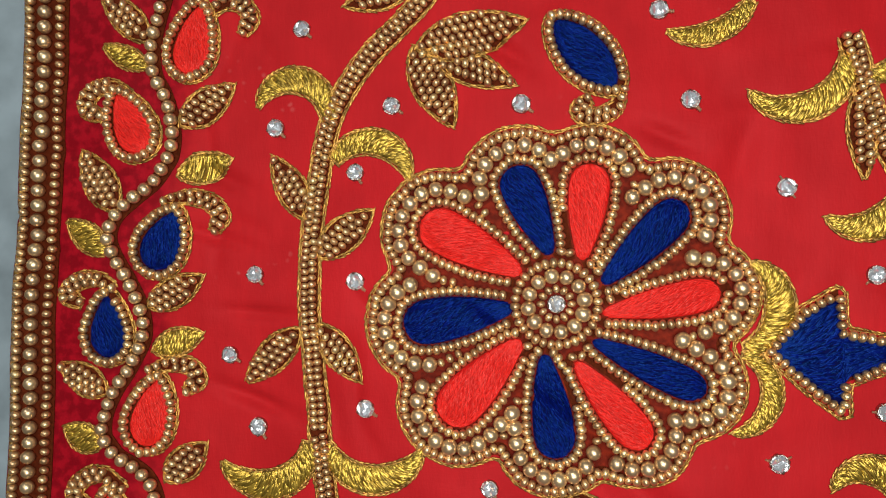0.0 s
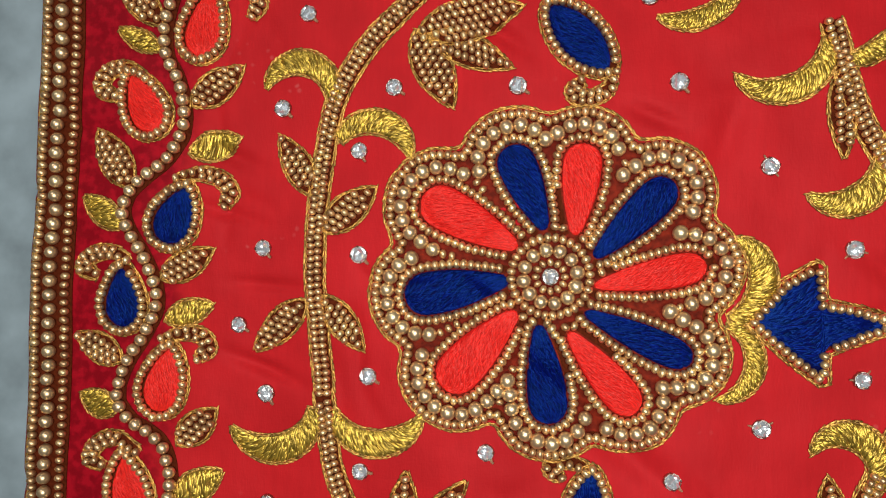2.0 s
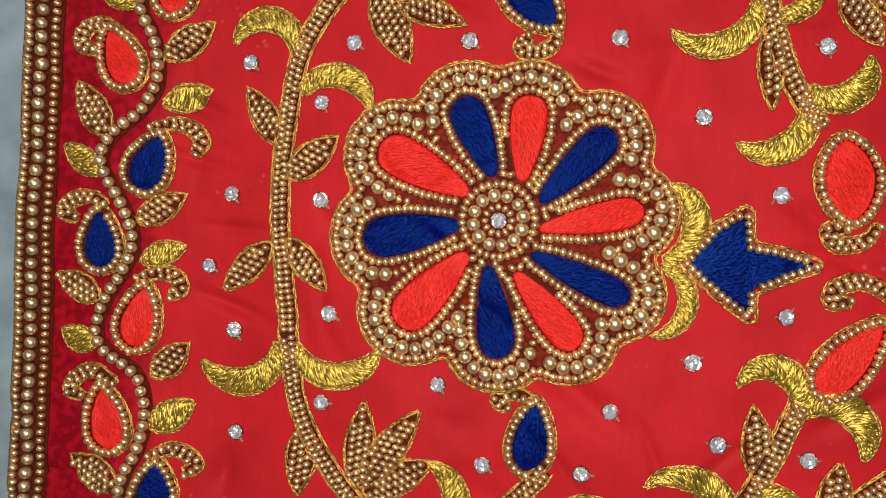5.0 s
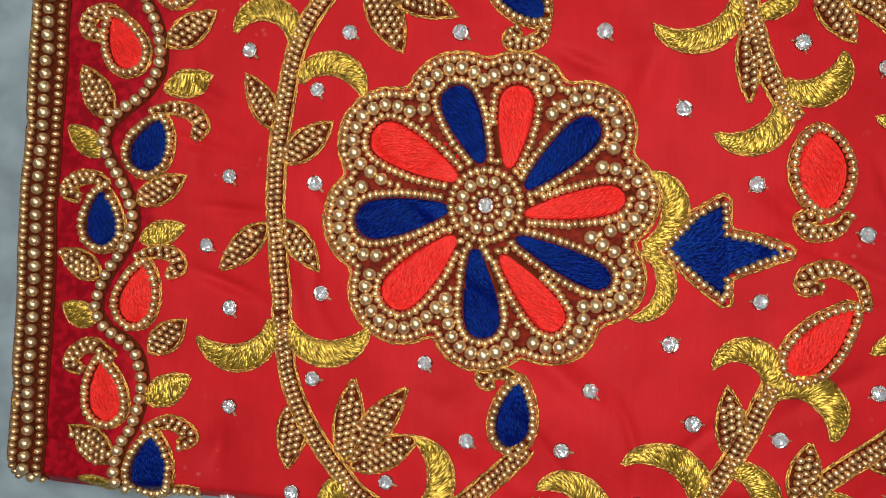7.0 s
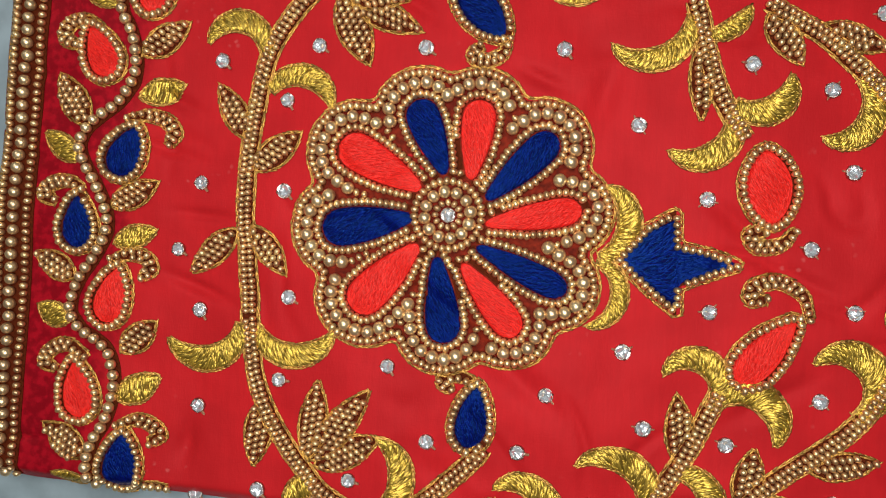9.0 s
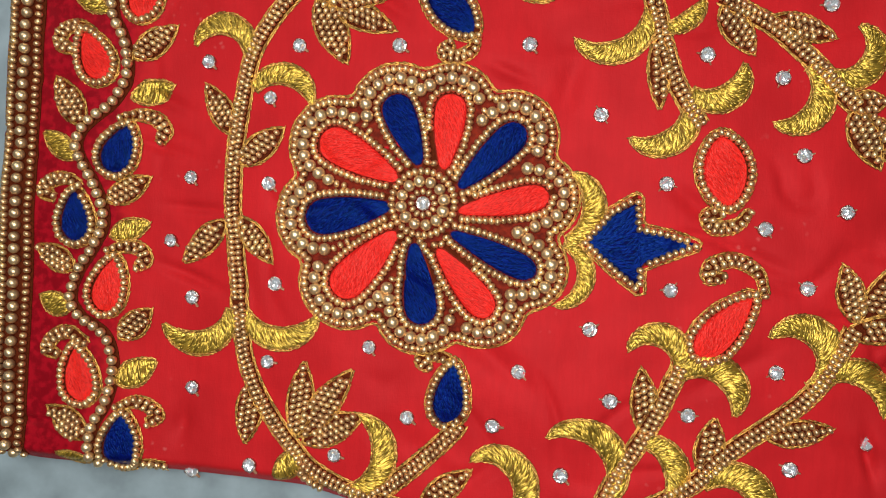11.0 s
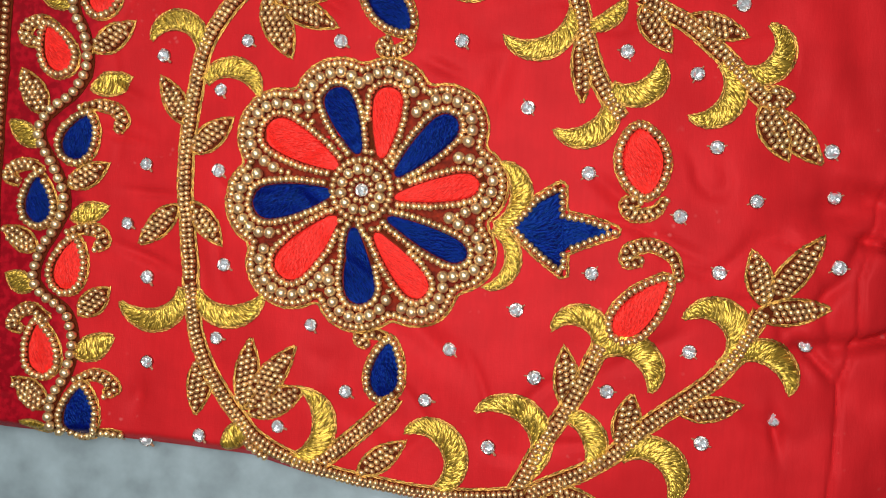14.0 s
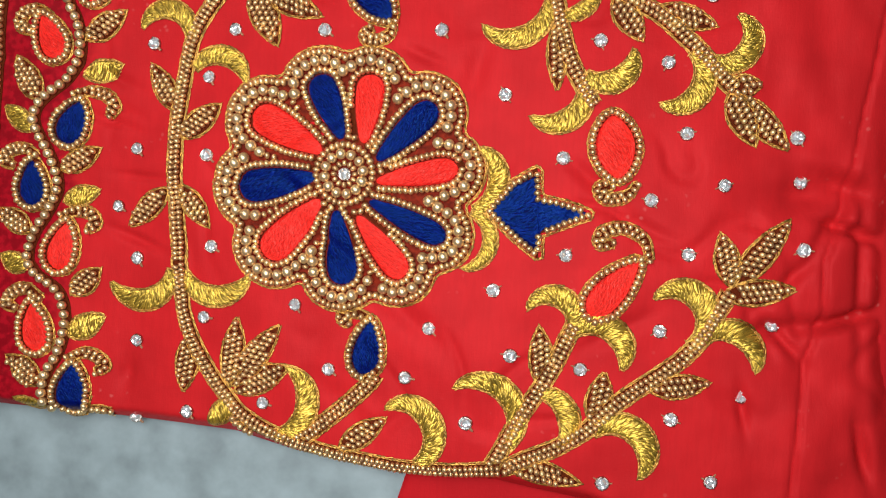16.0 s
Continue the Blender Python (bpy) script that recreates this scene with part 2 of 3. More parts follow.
def drop_profile(s):
    """Pointed at 0, round at 1."""
    if s > 0.66:
        return math.sqrt(max(0.0, 1 - ((s - 0.66) / 0.34) ** 2))
    return math.sin(math.pi / 2 * s / 0.66) ** 0.8


def petal_profile(s):
    """A drop with a blunt inner end."""
    if s > 0.74:
        return max(0.0, 1 - ((s - 0.74) / 0.26) ** 2.8) ** 0.5
    return (0.22 + 0.78 * math.sin(math.pi / 2 * s / 0.74) ** 0.95) * min(1.0, (s / 0.03) ** 0.5)


def oval_profile(s):
    return max(0.0, math.sin(math.pi * s)) ** 0.65


def sickle(base, tip, outer, inner, n=26):
    """A curved leaf on a circular arc, blunt at its base, with its greatest width at the middle."""
    a, b, o, i = (np.array(p, float) for p in (base, tip, outer, inner))
    m = (o + i) / 2
    wide = math.hypot(*(o - i)) / 2
    # circle through a, m, b
    d = 2 * (a[0] * (m[1] - b[1]) + m[0] * (b[1] - a[1]) + b[0] * (a[1] - m[1]))
    sa, sm, sb = a @ a, m @ m, b @ b
    c = np.array(((sa * (m[1] - b[1]) + sm * (b[1] - a[1]) + sb * (a[1] - m[1])) / d, (sa * (b[0] - m[0]) + sm * (a[0] - b[0]) + sb * (m[0] - a[0])) / d))
    r = math.hypot(*(a - c))
    t0, tm, t1 = (math.atan2(*(p - c)[::-1]) for p in (a, m, b))
    way = 1 if (tm - t0) % math.tau < (t1 - t0) % math.tau else -1
    span = ((t1 - t0) * way) % math.tau
    low, high = [], []
    for k in range(n + 1):
        q = k / n
        u = np.array((math.cos(t0 + way * span * q), math.sin(t0 + way * span * q)))
        f = 0.46 + 0.5 * math.sin(math.pi * q) if q < 0.5 else 0.96 * max(0.0, 1 - ((q - 0.5) / 0.5) ** 2.0) ** 0.9
        low.append(c + u * (r - wide * f * 0.72))
        high.append(c + u * (r + wide * f * 0.74))
    return Shape(low, high)


# ---- meshes ----
def put(bm, x, y, z):
    return bm.verts.new((x * MM, y * MM, (z + lie(x, y)) * MM))


def part(name, bm, mat, parent, label="", kind="", soft=True):
    me = bpy.data.meshes.new(name)
    bm.to_mesh(me)
    bm.free()
    me.materials.append(mat)
    if soft:
        me.shade_smooth()
    ob = new(name, me)
    ob.parent = parent
    return tagged(ob, label, kind=kind)


def round_bed(bm, outline, top=0.22, rings=14, cx=0.0, cy=0.0):
    """A low slab of close stitching and painted bead shade about (cx, cy), following the cloth."""
    outline = even(outline, 0.6, True)
    n = len(outline)
    loops = [[put(bm, x, y, -0.15) for x, y in outline]]
    for k in range(rings):
        f = 1 - k / rings
        loops.append([put(bm, cx + (x - cx) * f, cy + (y - cy) * f, top) for x, y in outline])
    for a, b in zip(loops, loops[1:]):
        for i in range(n):
            bm.faces.new((a[i], a[(i + 1) % n], b[(i + 1) % n], b[i]))
    bm.faces.new(loops[-1])


def strip_bed(bm, left, right, top=0.26, cols=4):
    """A long band of stitching and painted bead shade between two lines."""
    rows = []
    for p, q in zip(left, right):
        row = [put(bm, *p, -0.15)]
        row += [put(bm, *(p + (q - p) * k / cols), top) for k in range(cols + 1)]
        rows.append(row + [put(bm, *q, -0.15)])
    for a, b in zip(rows, rows[1:]):
        for k in range(len(a) - 1):
            bm.faces.new((a[k], a[k + 1], b[k + 1], b[k]))


def dome(bm, shape, base=0.15, rise=0.9, ns=16, nv=8):
    rows = []
    for i in range(ns + 1):
        s = i / ns
        row = []
        for j in range(nv + 1):
            v = j / nv
            x, y = shape.at(s, v)
            row.append(put(bm, x, y, base + rise * math.sqrt(max(0.0, 4 * v * (1 - v))) * min(1, 6 * s + 0.2, 6 * (1 - s) + 0.2)))
        rows.append(row)
    for a, b in zip(rows, rows[1:]):
        for j in range(nv):
            bm.faces.new((a[j], a[j + 1], b[j + 1], b[j]))


def strand(bm, a, b, wide, z0, z1, high=0.16):
    """One stitch: a thin ridge from a to b that dips into the work at both ends."""
    ax, ay = b[0] - a[0], b[1] - a[1]
    n = math.hypot(ax, ay)
    if n < 0.1:
        return
    nx, ny = -ay / n * wide / 2, ax / n * wide / 2
    ring = []
    for s, w, dz in ((0, 0.4, -0.06), (0.2, 1, high * 0.9), (0.8, 1, high), (1, 0.4, -0.06)):
        x, y, z = a[0] + ax * s, a[1] + ay * s, z0 + (z1 - z0) * s + dz
        ring.append((put(bm, x - nx * w, y - ny * w, z - high), put(bm, x, y, z), put(bm, x + nx * w, y + ny * w, z - high)))
    for p, q in zip(ring, ring[1:]):
        bm.faces.new((p[0], q[0], q[1], p[1]))
        bm.faces.new((p[1], q[1], q[2], p[2]))


def dome_z(s, v, base, rise):
    return base + rise * math.sqrt(max(0.0, 4 * v * (1 - v))) * min(1, 6 * s + 0.2, 6 * (1 - s) + 0.2)


def across(bm, shape, length, wide, base, rise, slant=0.12, pieces=3, pitch=0.36):
    """Stitches laid slantwise from edge to edge."""
    n = int(length / pitch)
    for i in range(-int(slant * n), n):
        s0 = i / n
        for k in range(pieces):
            j = rng.uniform(-0.45, 0.45)
            v0, v1 = max(0.02, (k - 0.15) / pieces + j * 0.5), min(0.98, (k + 1.15) / pieces + j * 0.5)
            sa, sb = s0 + slant * v0 + rng.uniform(-0.3, 0.3) / n, s0 + slant * v1 + rng.uniform(-0.3, 0.3) / n
            if sa < 0.0 or sb > 0.995 or sb < 0.0:
                continue
            p, q = shape.at(sa, v0), shape.at(sb, v1)
            lift, tip = rng.uniform(0, 0.16), rng.uniform(-0.2, 0.2)
            strand(bm, p, q, wide * rng.uniform(0.7, 1.25), dome_z(sa, v0, base, rise) + lift + tip, dome_z(sb, v1, base, rise) + lift - tip, 0.2)


def lengthwise(bm, shape, length, width, wide, base, rise, stitch=2.6, skew=0.12):
    """Rows of satin stitches that run along the shape."""
    rows = int(width / (wide * 0.72))
    for r in range(rows):
        v = (r + 0.5) / rows
        s = rng.uniform(-0.1, 0.05)
        while s < 0.98:
            ds = stitch / length * rng.uniform(0.7, 1.3)
            sa, sb = max(0.01, s), min(0.99, s + ds)
            va, vb = min(0.97, max(0.03, v + rng.uniform(-skew, skew) * 0.4)), min(0.97, max(0.03, v + skew * rng.uniform(0.3, 1)))
            if sb - sa > 0.02:
                lift = rng.uniform(-0.02, 0.06)
                strand(bm, shape.at(sa, va), shape.at(sb, vb), wide * rng.uniform(0.8, 1.2), dome_z(sa, va, base, rise) + lift, dome_z(sb, vb, base, rise) + lift, 0.08)
            s += ds * 0.85


def chain(bm, line, closed=False, link=1.5, wide=0.38, z=0.3):
    """A row of chain stitches: pairs of strands that splay and meet."""
    pts = even(line, link * 0.8, closed)
    n = normals(pts, closed)
    m = len(pts)
    for i in range(m if closed else m - 1):
        a, b = pts[i], pts[(i + 1) % m]
        d = (b - a)
        for side in (-1, 1):
            j = rng.uniform(-0.1, 0.1)
            strand(bm, a + n[i] * side * (0.06 + j) - d * 0.3, b + n[(i + 1) % m] * side * (0.33 + j) + d * 0.3, wide * rng.uniform(0.75, 1.1), z + rng.uniform(-0.05, 0.08), z + rng.uniform(0, 0.12), 0.14)


def ball_mesh(name, mat, seg=12, rings=8, long=0.88):
    bm = bmesh.new()
    bmesh.ops.create_uvsphere(bm, u_segments=seg, v_segments=rings, radius=0.5)
    # a drilled bead: flattened a little at both mouths of its hole
    for v in bm.verts:
        r = math.hypot(v.co.x, v.co.y)
        if r < 0.02:
            v.co.z *= 0.72
        v.co.z *= long
    bmesh.ops.rotate(bm, verts=bm.verts, cent=(0, 0, 0), matrix=Matrix.Rotation(radians(90), 3, "Y"))
    me = bpy.data.meshes.new(name)
    bm.to_mesh(me)
    bm.free()
    me.materials.append(mat)
    me.shade_smooth()
    return me


SEED_MESH, PEARL_MESH = ball_mesh("seed_bead", SEED, long=0.78), ball_mesh("pearl_bead", PEARL, 14, 9, 0.96)
placed = {}


def bead(parent, x, y, size, turn=0.0, lift=0.3, pearl=False, crowd=0.68):
    """One bead, unless another already sits there."""
    cx, cy = int(x // 3), int(y // 3)
    for i in (-1, 0, 1):
        for j in (-1, 0, 1):
            for px, py, ps in placed.get((cx + i, cy + j), ()):
                if math.hypot(px - x, py - y) < crowd * (ps + size) / 2:
                    return
    placed.setdefault((cx, cy), []).append((x, y, size))
    ob = new("pearl_bead" if pearl else "bead", PEARL_MESH if pearl else SEED_MESH)
    ob.parent = parent
    k = size * rng.uniform(0.94, 1.05) * MM
    ob.location = (x * MM, y * MM, (lift + size * 0.42 + lie(x, y) + rng.uniform(-0.06, 0.06)) * MM)
    ob.rotation_euler = (rng.uniform(-0.25, 0.25), rng.uniform(-0.25, 0.25), turn + rng.uniform(-0.2, 0.2))
    ob.scale = (k, k, k)


def bead_row(parent, line, size, pitch, closed=False, pearl=False, lift=0.3, jitter=0.08, crowd=0.68):
    pts = even(line, pitch, closed)
    n = normals(pts, closed)
    for (x, y), (nx, ny) in zip(pts, n):
        j = rng.gauss(0, jitter)
        bead(parent, x + nx * j, y + ny * j, size, math.atan2(-nx, ny), lift, pearl, crowd)


SMALL, BIG = 2.2, 3.35
GARMENT = tagged(new("embroidered_blouse"), "red silk blouse sleeve with gold bead embroidery on a table", "blouse")


# ---- kinds of motif ----
def pad(shape, length, width, blue, parent, name="silk_fill", rise=0.8):
    bm = bmesh.new()
    dome(bm, shape, 0.2, rise)
    ob = part(name, bm, BLUE_BED if blue else RED_BED, parent, ("dark blue" if blue else "scarlet") + " satin-stitched silk filling")
    bm = bmesh.new()
    lengthwise(bm, shape, length, width, 0.24, 0.26, rise, 1.8, 0.16)
    for f in bm.faces:
        f.smooth = True
    return ob, part("silk_stitches", bm, BLUE_SILK if blue else RED_SILK, parent, kind="stuff")


def bead_leaf(x0, y0, x1, y1, width, bend=0.0):
    """A leaf packed with seed beads inside a gold chain-stitched outline."""
    length = math.hypot(x1 - x0, y1 - y0)
    sh = bodied((x0, y0), (x1, y1), width, leaf_profile, bend)
    bm = bmesh.new()
    dome(bm, sh, 0.12, 0.25, 18, 8)
    leaf = part("leaf", bm, BROWN, GARMENT, "leaf of gold seed beads with chain-stitched edge", soft=False)
    bm = bmesh.new()
    chain(bm, sh.outline, True, z=0.35)
    part("outline", bm, CHAIN, leaf, "gold chain-stitch outline")
    rows = max(1, int((width - 0.7) / 1.68))
    turn = math.atan2(y1 - y0, x1 - x0)
    for r in range(rows):
        off = (r - (rows - 1) / 2) * 1.68
        s = 0.06 * length + (r % 2) * 0.8
        while s < length * 0.93:
            q = s / length
            if abs(off) < width / 2 * leaf_profile(q) - 0.55:
                p = sh.at(q, 0.5) + np.array((-math.sin(turn), math.cos(turn))) * (off + rng.gauss(0, 0.08))
                bead(leaf, p[0], p[1], 1.92, turn + 0.4, 0.28)
            s += 1.66
    return leaf


def gold_fill(shape, length, name, label, slant):
    bm = bmesh.new()
    dome(bm, shape, 0.1, 0.55)
    ob = part(name, bm, ZARI_BED, GARMENT, label)
    bm = bmesh.new()
    across(bm, shape, length, 0.48, 0.2, 0.5, slant)
    part("zari_stitches", bm, ZARI, ob, kind="stuff")
    bm = bmesh.new()
    chain(bm, grown(shape.outline, 0.1), True, wide=0.4, z=0.32)
    part("outline", bm, CHAIN, ob, "gold chain-stitch outline")
    return ob


def gold_leaf(x0, y0, x1, y1, width):
    length = math.hypot(x1 - x0, y1 - y0)
    return gold_fill(bodied((x0, y0), (x1, y1), width, leaf_profile), length, "gold_leaf", "small leaf of yellow-gold metallic thread", 0.3)


def crescent(x0, y0, x1, y1, ox, oy, ix, iy):
    sh = sickle((x0, y0), (x1, y1), (ox, oy), (ix, iy))
    length = math.hypot(ox - x0, oy - y0) + math.hypot(x1 - ox, y1 - oy)
    return gold_fill(sh, length, "crescent_leaf", "curved sickle leaf of yellow-gold metallic thread", 0.16)


def stem(points, rows=1, size=SMALL, name="stem", label="beaded stem edged with gold chain stitch", pearl=False, edges=2, pitch=None):
    line = curve(points)
    n = normals(line)
    half = rows * size * 0.46 + (0.25 if edges else 0.2)
    bm = bmesh.new()
    strip_bed(bm, line + n * half, line - n * half, 0.3)
    ob = part(name, bm, BROWN, GARMENT, label, soft=False)
    bm = bmesh.new()
    for side in (1, -1)[:edges]:
        chain(bm, line + n * side * (half + 0.25), z=0.3)
    if edges:
        part("outline", bm, CHAIN, ob, "gold chain-stitch outline")
    else:
        bm.free()
    for r in range(rows):
        off = (r - (rows - 1) / 2) * size * 0.9
        l2 = line + n * off
        if r % 2:
            l2 = l2[2:]
        bead_row(ob, l2, size, pitch or size * (0.97 if pearl else 0.8), pearl=pearl, lift=0.26)
    return ob


def paisley(x0, y0, x1, y1, width, blue, hook, oval=False, name="paisley"):
    """A silk-filled drop, ringed with seed beads, with a beaded hook."""
    length = math.hypot(x1 - x0, y1 - y0)
    sh = bodied((x0, y0), (x1, y1), width, oval_profile if oval else drop_profile)
    bm = bmesh.new()
    round_bed(bm, grown(sh.outline, 1.75), 0.26, 8, (x0 * 0.4 + x1 * 0.6), (y0 * 0.4 + y1 * 0.6))
    ob = part(name, bm, BROWN, GARMENT, ("dark blue" if blue else "scarlet") + " silk paisley ringed with gold beads", soft=False)
    pad(sh, length, width, blue, ob)
    bead_row(ob, grown(sh.outline, 0.95), SMALL, 1.62, True, lift=0.24)
    bm = bmesh.new()
    chain(bm, grown(sh.outline, 1.95), True, z=0.3)
    line = curve(hook)
    n = normals(line)
    taper = np.interp(np.linspace(0, 1, len(line)), [0, 0.35, 0.8, 1], [0.7, 1.35, 1.6, 0.9])[:, None]
    rim = np.vstack([line + n * taper, (line - n * taper)[::-1]])
    chain(bm, grown(rim, 0.25), True, z=0.3)
    part("outline", bm, CHAIN, ob, "gold chain-stitch outline")
    bm = bmesh.new()
    strip_bed(bm, line + n * taper, line - n * taper, 0.28)
    part("hook", bm, BROWN, ob, "curled hook of gold seed beads", soft=False)
    for side in (1, -1):
        bead_row(ob, line + n * side * taper * 0.52, SMALL * 0.92, SMALL * 0.85, lift=0.25)
    return ob


def rhinestone_mesh(seed):
    """Girdle, crown facets and table of a small foiled stone, 1 mm across."""
    bm = bmesh.new()
    rings = [(0.52, 0.12, 0), (0.40, 0.22, 0.5), (0.22, 0.27, 0)]
    loops = []
    for r, z, o in rings:
        loops.append([bm.verts.new((r * math.cos((i + o) * math.tau / 8), r * math.sin((i + o) * math.tau / 8), z)) for i in range(8)])
    for k, (a, b) in enumerate(zip(loops, loops[1:])):
        for i in range(8):
            j = (i + 1) % 8
            if k == 0:
                bm.faces.new((a[i], a[j], b[i]))
                bm.faces.new((a[j], b[j], b[i]))
            else:
                bm.faces.new((a[i], a[j], b[j]))
                bm.faces.new((a[i], b[j], b[i]))
    for k, lp in enumerate(loops[1:]):
        for i, v in enumerate(lp):
            v.co.z += (0.13, -0.1, 0.06, -0.12, 0.02)[(i * 3 + k + seed) % 5]
    # the foil back shows through the table as a low star
    mid = bm.verts.new((0.03, 0.02, 0.2))
    for i in range(8):
        bm.faces.new((loops[-1][i], loops[-1][(i + 1) % 8], mid))
    me = bpy.data.meshes.new("stone")
    bm.to_mesh(me)
    bm.free()
    me.materials.append(FOIL)
    return me


def setting_mesh():
    bm = bmesh.new()
    for r0, r1, z0, z1 in ((0.56, 0.53, 0.0, 0.17), (0.53, 0.47, 0.17, 0.18)):
        a = [bm.verts.new((r0 * math.cos(i * math.tau / 20), r0 * math.sin(i * math.tau / 20), z0)) for i in range(20)]
        b = [bm.verts.new((r1 * math.cos(i * math.tau / 20), r1 * math.sin(i * math.tau / 20), z1)) for i in range(20)]
        for i in range(20):
            bm.faces.new((a[i], a[(i + 1) % 20], b[(i + 1) % 20], b[i]))
    for k in range(4):
        m = Matrix.Rotation(k * math.tau / 4 + 0.4, 4, "Z") @ Matrix.Translation((0.5, 0, 0.14)) @ Matrix.Diagonal((0.2, 0.24, 0.36, 1))
        bmesh.ops.create_icosphere(bm, subdivisions=1, radius=0.5, matrix=m)
    me = bpy.data.meshes.new("setting")
    bm.to_mesh(me)
    bm.free()
    me.materials.append(SILVER)
    return me


def tail_mesh():
    """A small copper-coloured tail of four overlapping lobes beside a stone."""
    bm = bmesh.new()
    for k in range(4):
        m = Matrix.Translation(((k - 1.5) * 0.1, 0.02 * (k % 2), 0.07)) @ Matrix.Rotation(0.3, 4, "Z") @ Matrix.Diagonal((0.13, 0.3 - 0.03 * k, 0.2, 1))
        bmesh.ops.create_icosphere(bm, subdivisions=2, radius=0.5, matrix=m)
    me = bpy.data.meshes.new("stone_tail")
    bm.to_mesh(me)
    bm.free()
    me.materials.append(COPPER_TAIL)
    me.shade_smooth()
    return me


STONE_MESHES, SETTING_MESH, TAIL_MESH = [rhinestone_mesh(k) for k in range(5)], setting_mesh(), tail_mesh()


def rhinestone(x, y, size=3.45, parent=None, lift=0.05):
    ob = new("rhinestone", SETTING_MESH)
    ob.parent = parent or GARMENT
    tagged(ob, "clear round rhinestone in a small silver setting")
    ob.location = (x * MM, y * MM, (lie(x, y) + lift) * MM)
    ob.rotation_euler = (rng.uniform(-0.12, 0.12), rng.uniform(-0.12, 0.12), rng.uniform(-0.5, 0.5))
    k = size * MM * rng.uniform(0.95, 1.05)
    ob.scale = (k, k, k)
    st = new("stone", rng.choice(STONE_MESHES))
    st.parent = ob
    st.rotation_euler = (0, 0, rng.uniform(0, 6))
    if parent:
        return
    for a in ((-0.6,) if x < 40 else (rng.uniform(-0.9, 0.9), rng.uniform(2.3, 4.0))):
        kn = new("stone_tail", TAIL_MESH)
        kn.parent = ob
        kn.location = (0.66 * math.cos(a), 0.66 * math.sin(a), 0)
        kn.rotation_euler = (0, 0, a)
        kn.scale = (1, 1, 1) if x < 40 else (0.6, 0.6, 0.7)


def flower(petals):
    """Ten silk petals in bead loops, a scalloped double rim and a beaded heart with a rhinestone."""
    shapes = []
    for x0, y0, x1, y1, w, blue in petals:
        shapes.append((bodied((x0, y0), (x1, y1), w * 0.96, petal_profile), math.hypot(x1 - x0, y1 - y0), w, blue))
    cloud = np.vstack([even(s.outline, 0.5, True) for s, *_ in shapes])
    ang = np.linspace(0, math.tau, 420, endpoint=False)
    rad = np.arange(16, 46, 0.2)

    def level(d, blur):
        out = []
        for a in ang:
            px, py = rad * math.cos(a), rad * math.sin(a)
            near = np.sqrt((px[:, None] - cloud[None, :, 0]) ** 2 + (py[:, None] - cloud[None, :, 1]) ** 2).min(1)
            ok = np.nonzero(near <= d)[0]
            out.append(rad[ok[-1]] if len(ok) else rad[0])
        out = np.array(out)
        ker = np.ones(blur) / blur
        out = np.convolve(np.r_[out[-blur:], out, out[:blur]], ker, "same")[blur:-blur]
        return np.c_[out * np.cos(ang), out * np.sin(ang)]

    def closed(line):
        return np.vstack([line, line[:1]])

    def couched(line, parent):
        n = normals(line)
        # brown strip: couching thread together with the shade below the beads
        bm = bmesh.new()
        strip_bed(bm, line + n * 0.85, line - n * 0.85, 0.28, 2)
        part("couching_and_shade", bm, BROWN, parent, "brown thread and painted shade under the beads", soft=False)

    bm = bmesh.new()
    round_bed(bm, level(7.6, 7), 0.15)
    base = part("flower_rim", bm, FLOWER_BED, GARMENT, "scalloped flower rim of large and small gold beads", soft=False)
    bm = bmesh.new()
    chain(bm, level(8.1, 7), True, z=0.3)
    part("outline", bm, CHAIN, base, "gold chain-stitch outline")
    heart = tagged(new("flower_heart"), "beaded flower centre with a rhinestone")
    heart.parent = GARMENT
    rhinestone(0, 0, 3.5, heart, 0.5)
    for r, n, s, pearl in ((3.1, 12, SMALL * 0.86, False), (5.7, 12, BIG * 0.96, True), (8.3, 32, SMALL, False)):
        for i in range(n):
            a = (i + 0.3 * (r > 5)) * math.tau / n
            bead(heart, r * math.cos(a), r * math.sin(a), s, a + math.pi / 2, 0.25, pearl)
    for s, length, w, blue in shapes:
        ob = tagged(new("flower_petal"), ("dark blue" if blue else "scarlet") + " silk petal inside a loop of gold beads")
        ob.parent = GARMENT
        pad(s, length, w, blue, ob, "petal")
        loop = grown(s.outline, 1.22)
        loop = np.array([p for p in even(loop, 0.3, True)])
        far = np.hypot(loop[:, 0], loop[:, 1])
        k = int(np.argmin(far))
        loop = np.roll(loop, -k, 0)
        loop = loop[np.hypot(loop[:, 0], loop[:, 1]) > 9.3]
        couched(loop, ob)
        bead_row(ob, loop, SMALL, 1.55, lift=0.24)
    bead_row(base, level(3.95, 4), BIG, BIG * 0.92, True, True, 0.22, 0.05, 0.74)
    turns = sorted(math.atan2(p[3], p[2]) for p in petals)
    for a, b in zip(turns, turns[1:] + [turns[0] + math.tau]):
        r = 29.0
        while r > 12:
            x, y = r * math.cos((a + b) / 2), r * math.sin((a + b) / 2)
            gap = np.hypot(cloud[:, 0] - x, cloud[:, 1] - y).min()
            r -= 0.5
            if gap > 2.9:
                bead(base, x, y, BIG * 0.92, 0, 0.22, True, 0.86)
            if gap > 1.9:
                bead(base, x, y, SMALL * 0.88, (a + b) / 2, 0.22, False, 0.82)
    couched(closed(level(6.5, 7)), base)
    bead_row(base, level(6.6, 7), SMALL, 1.62, True, lift=0.24)


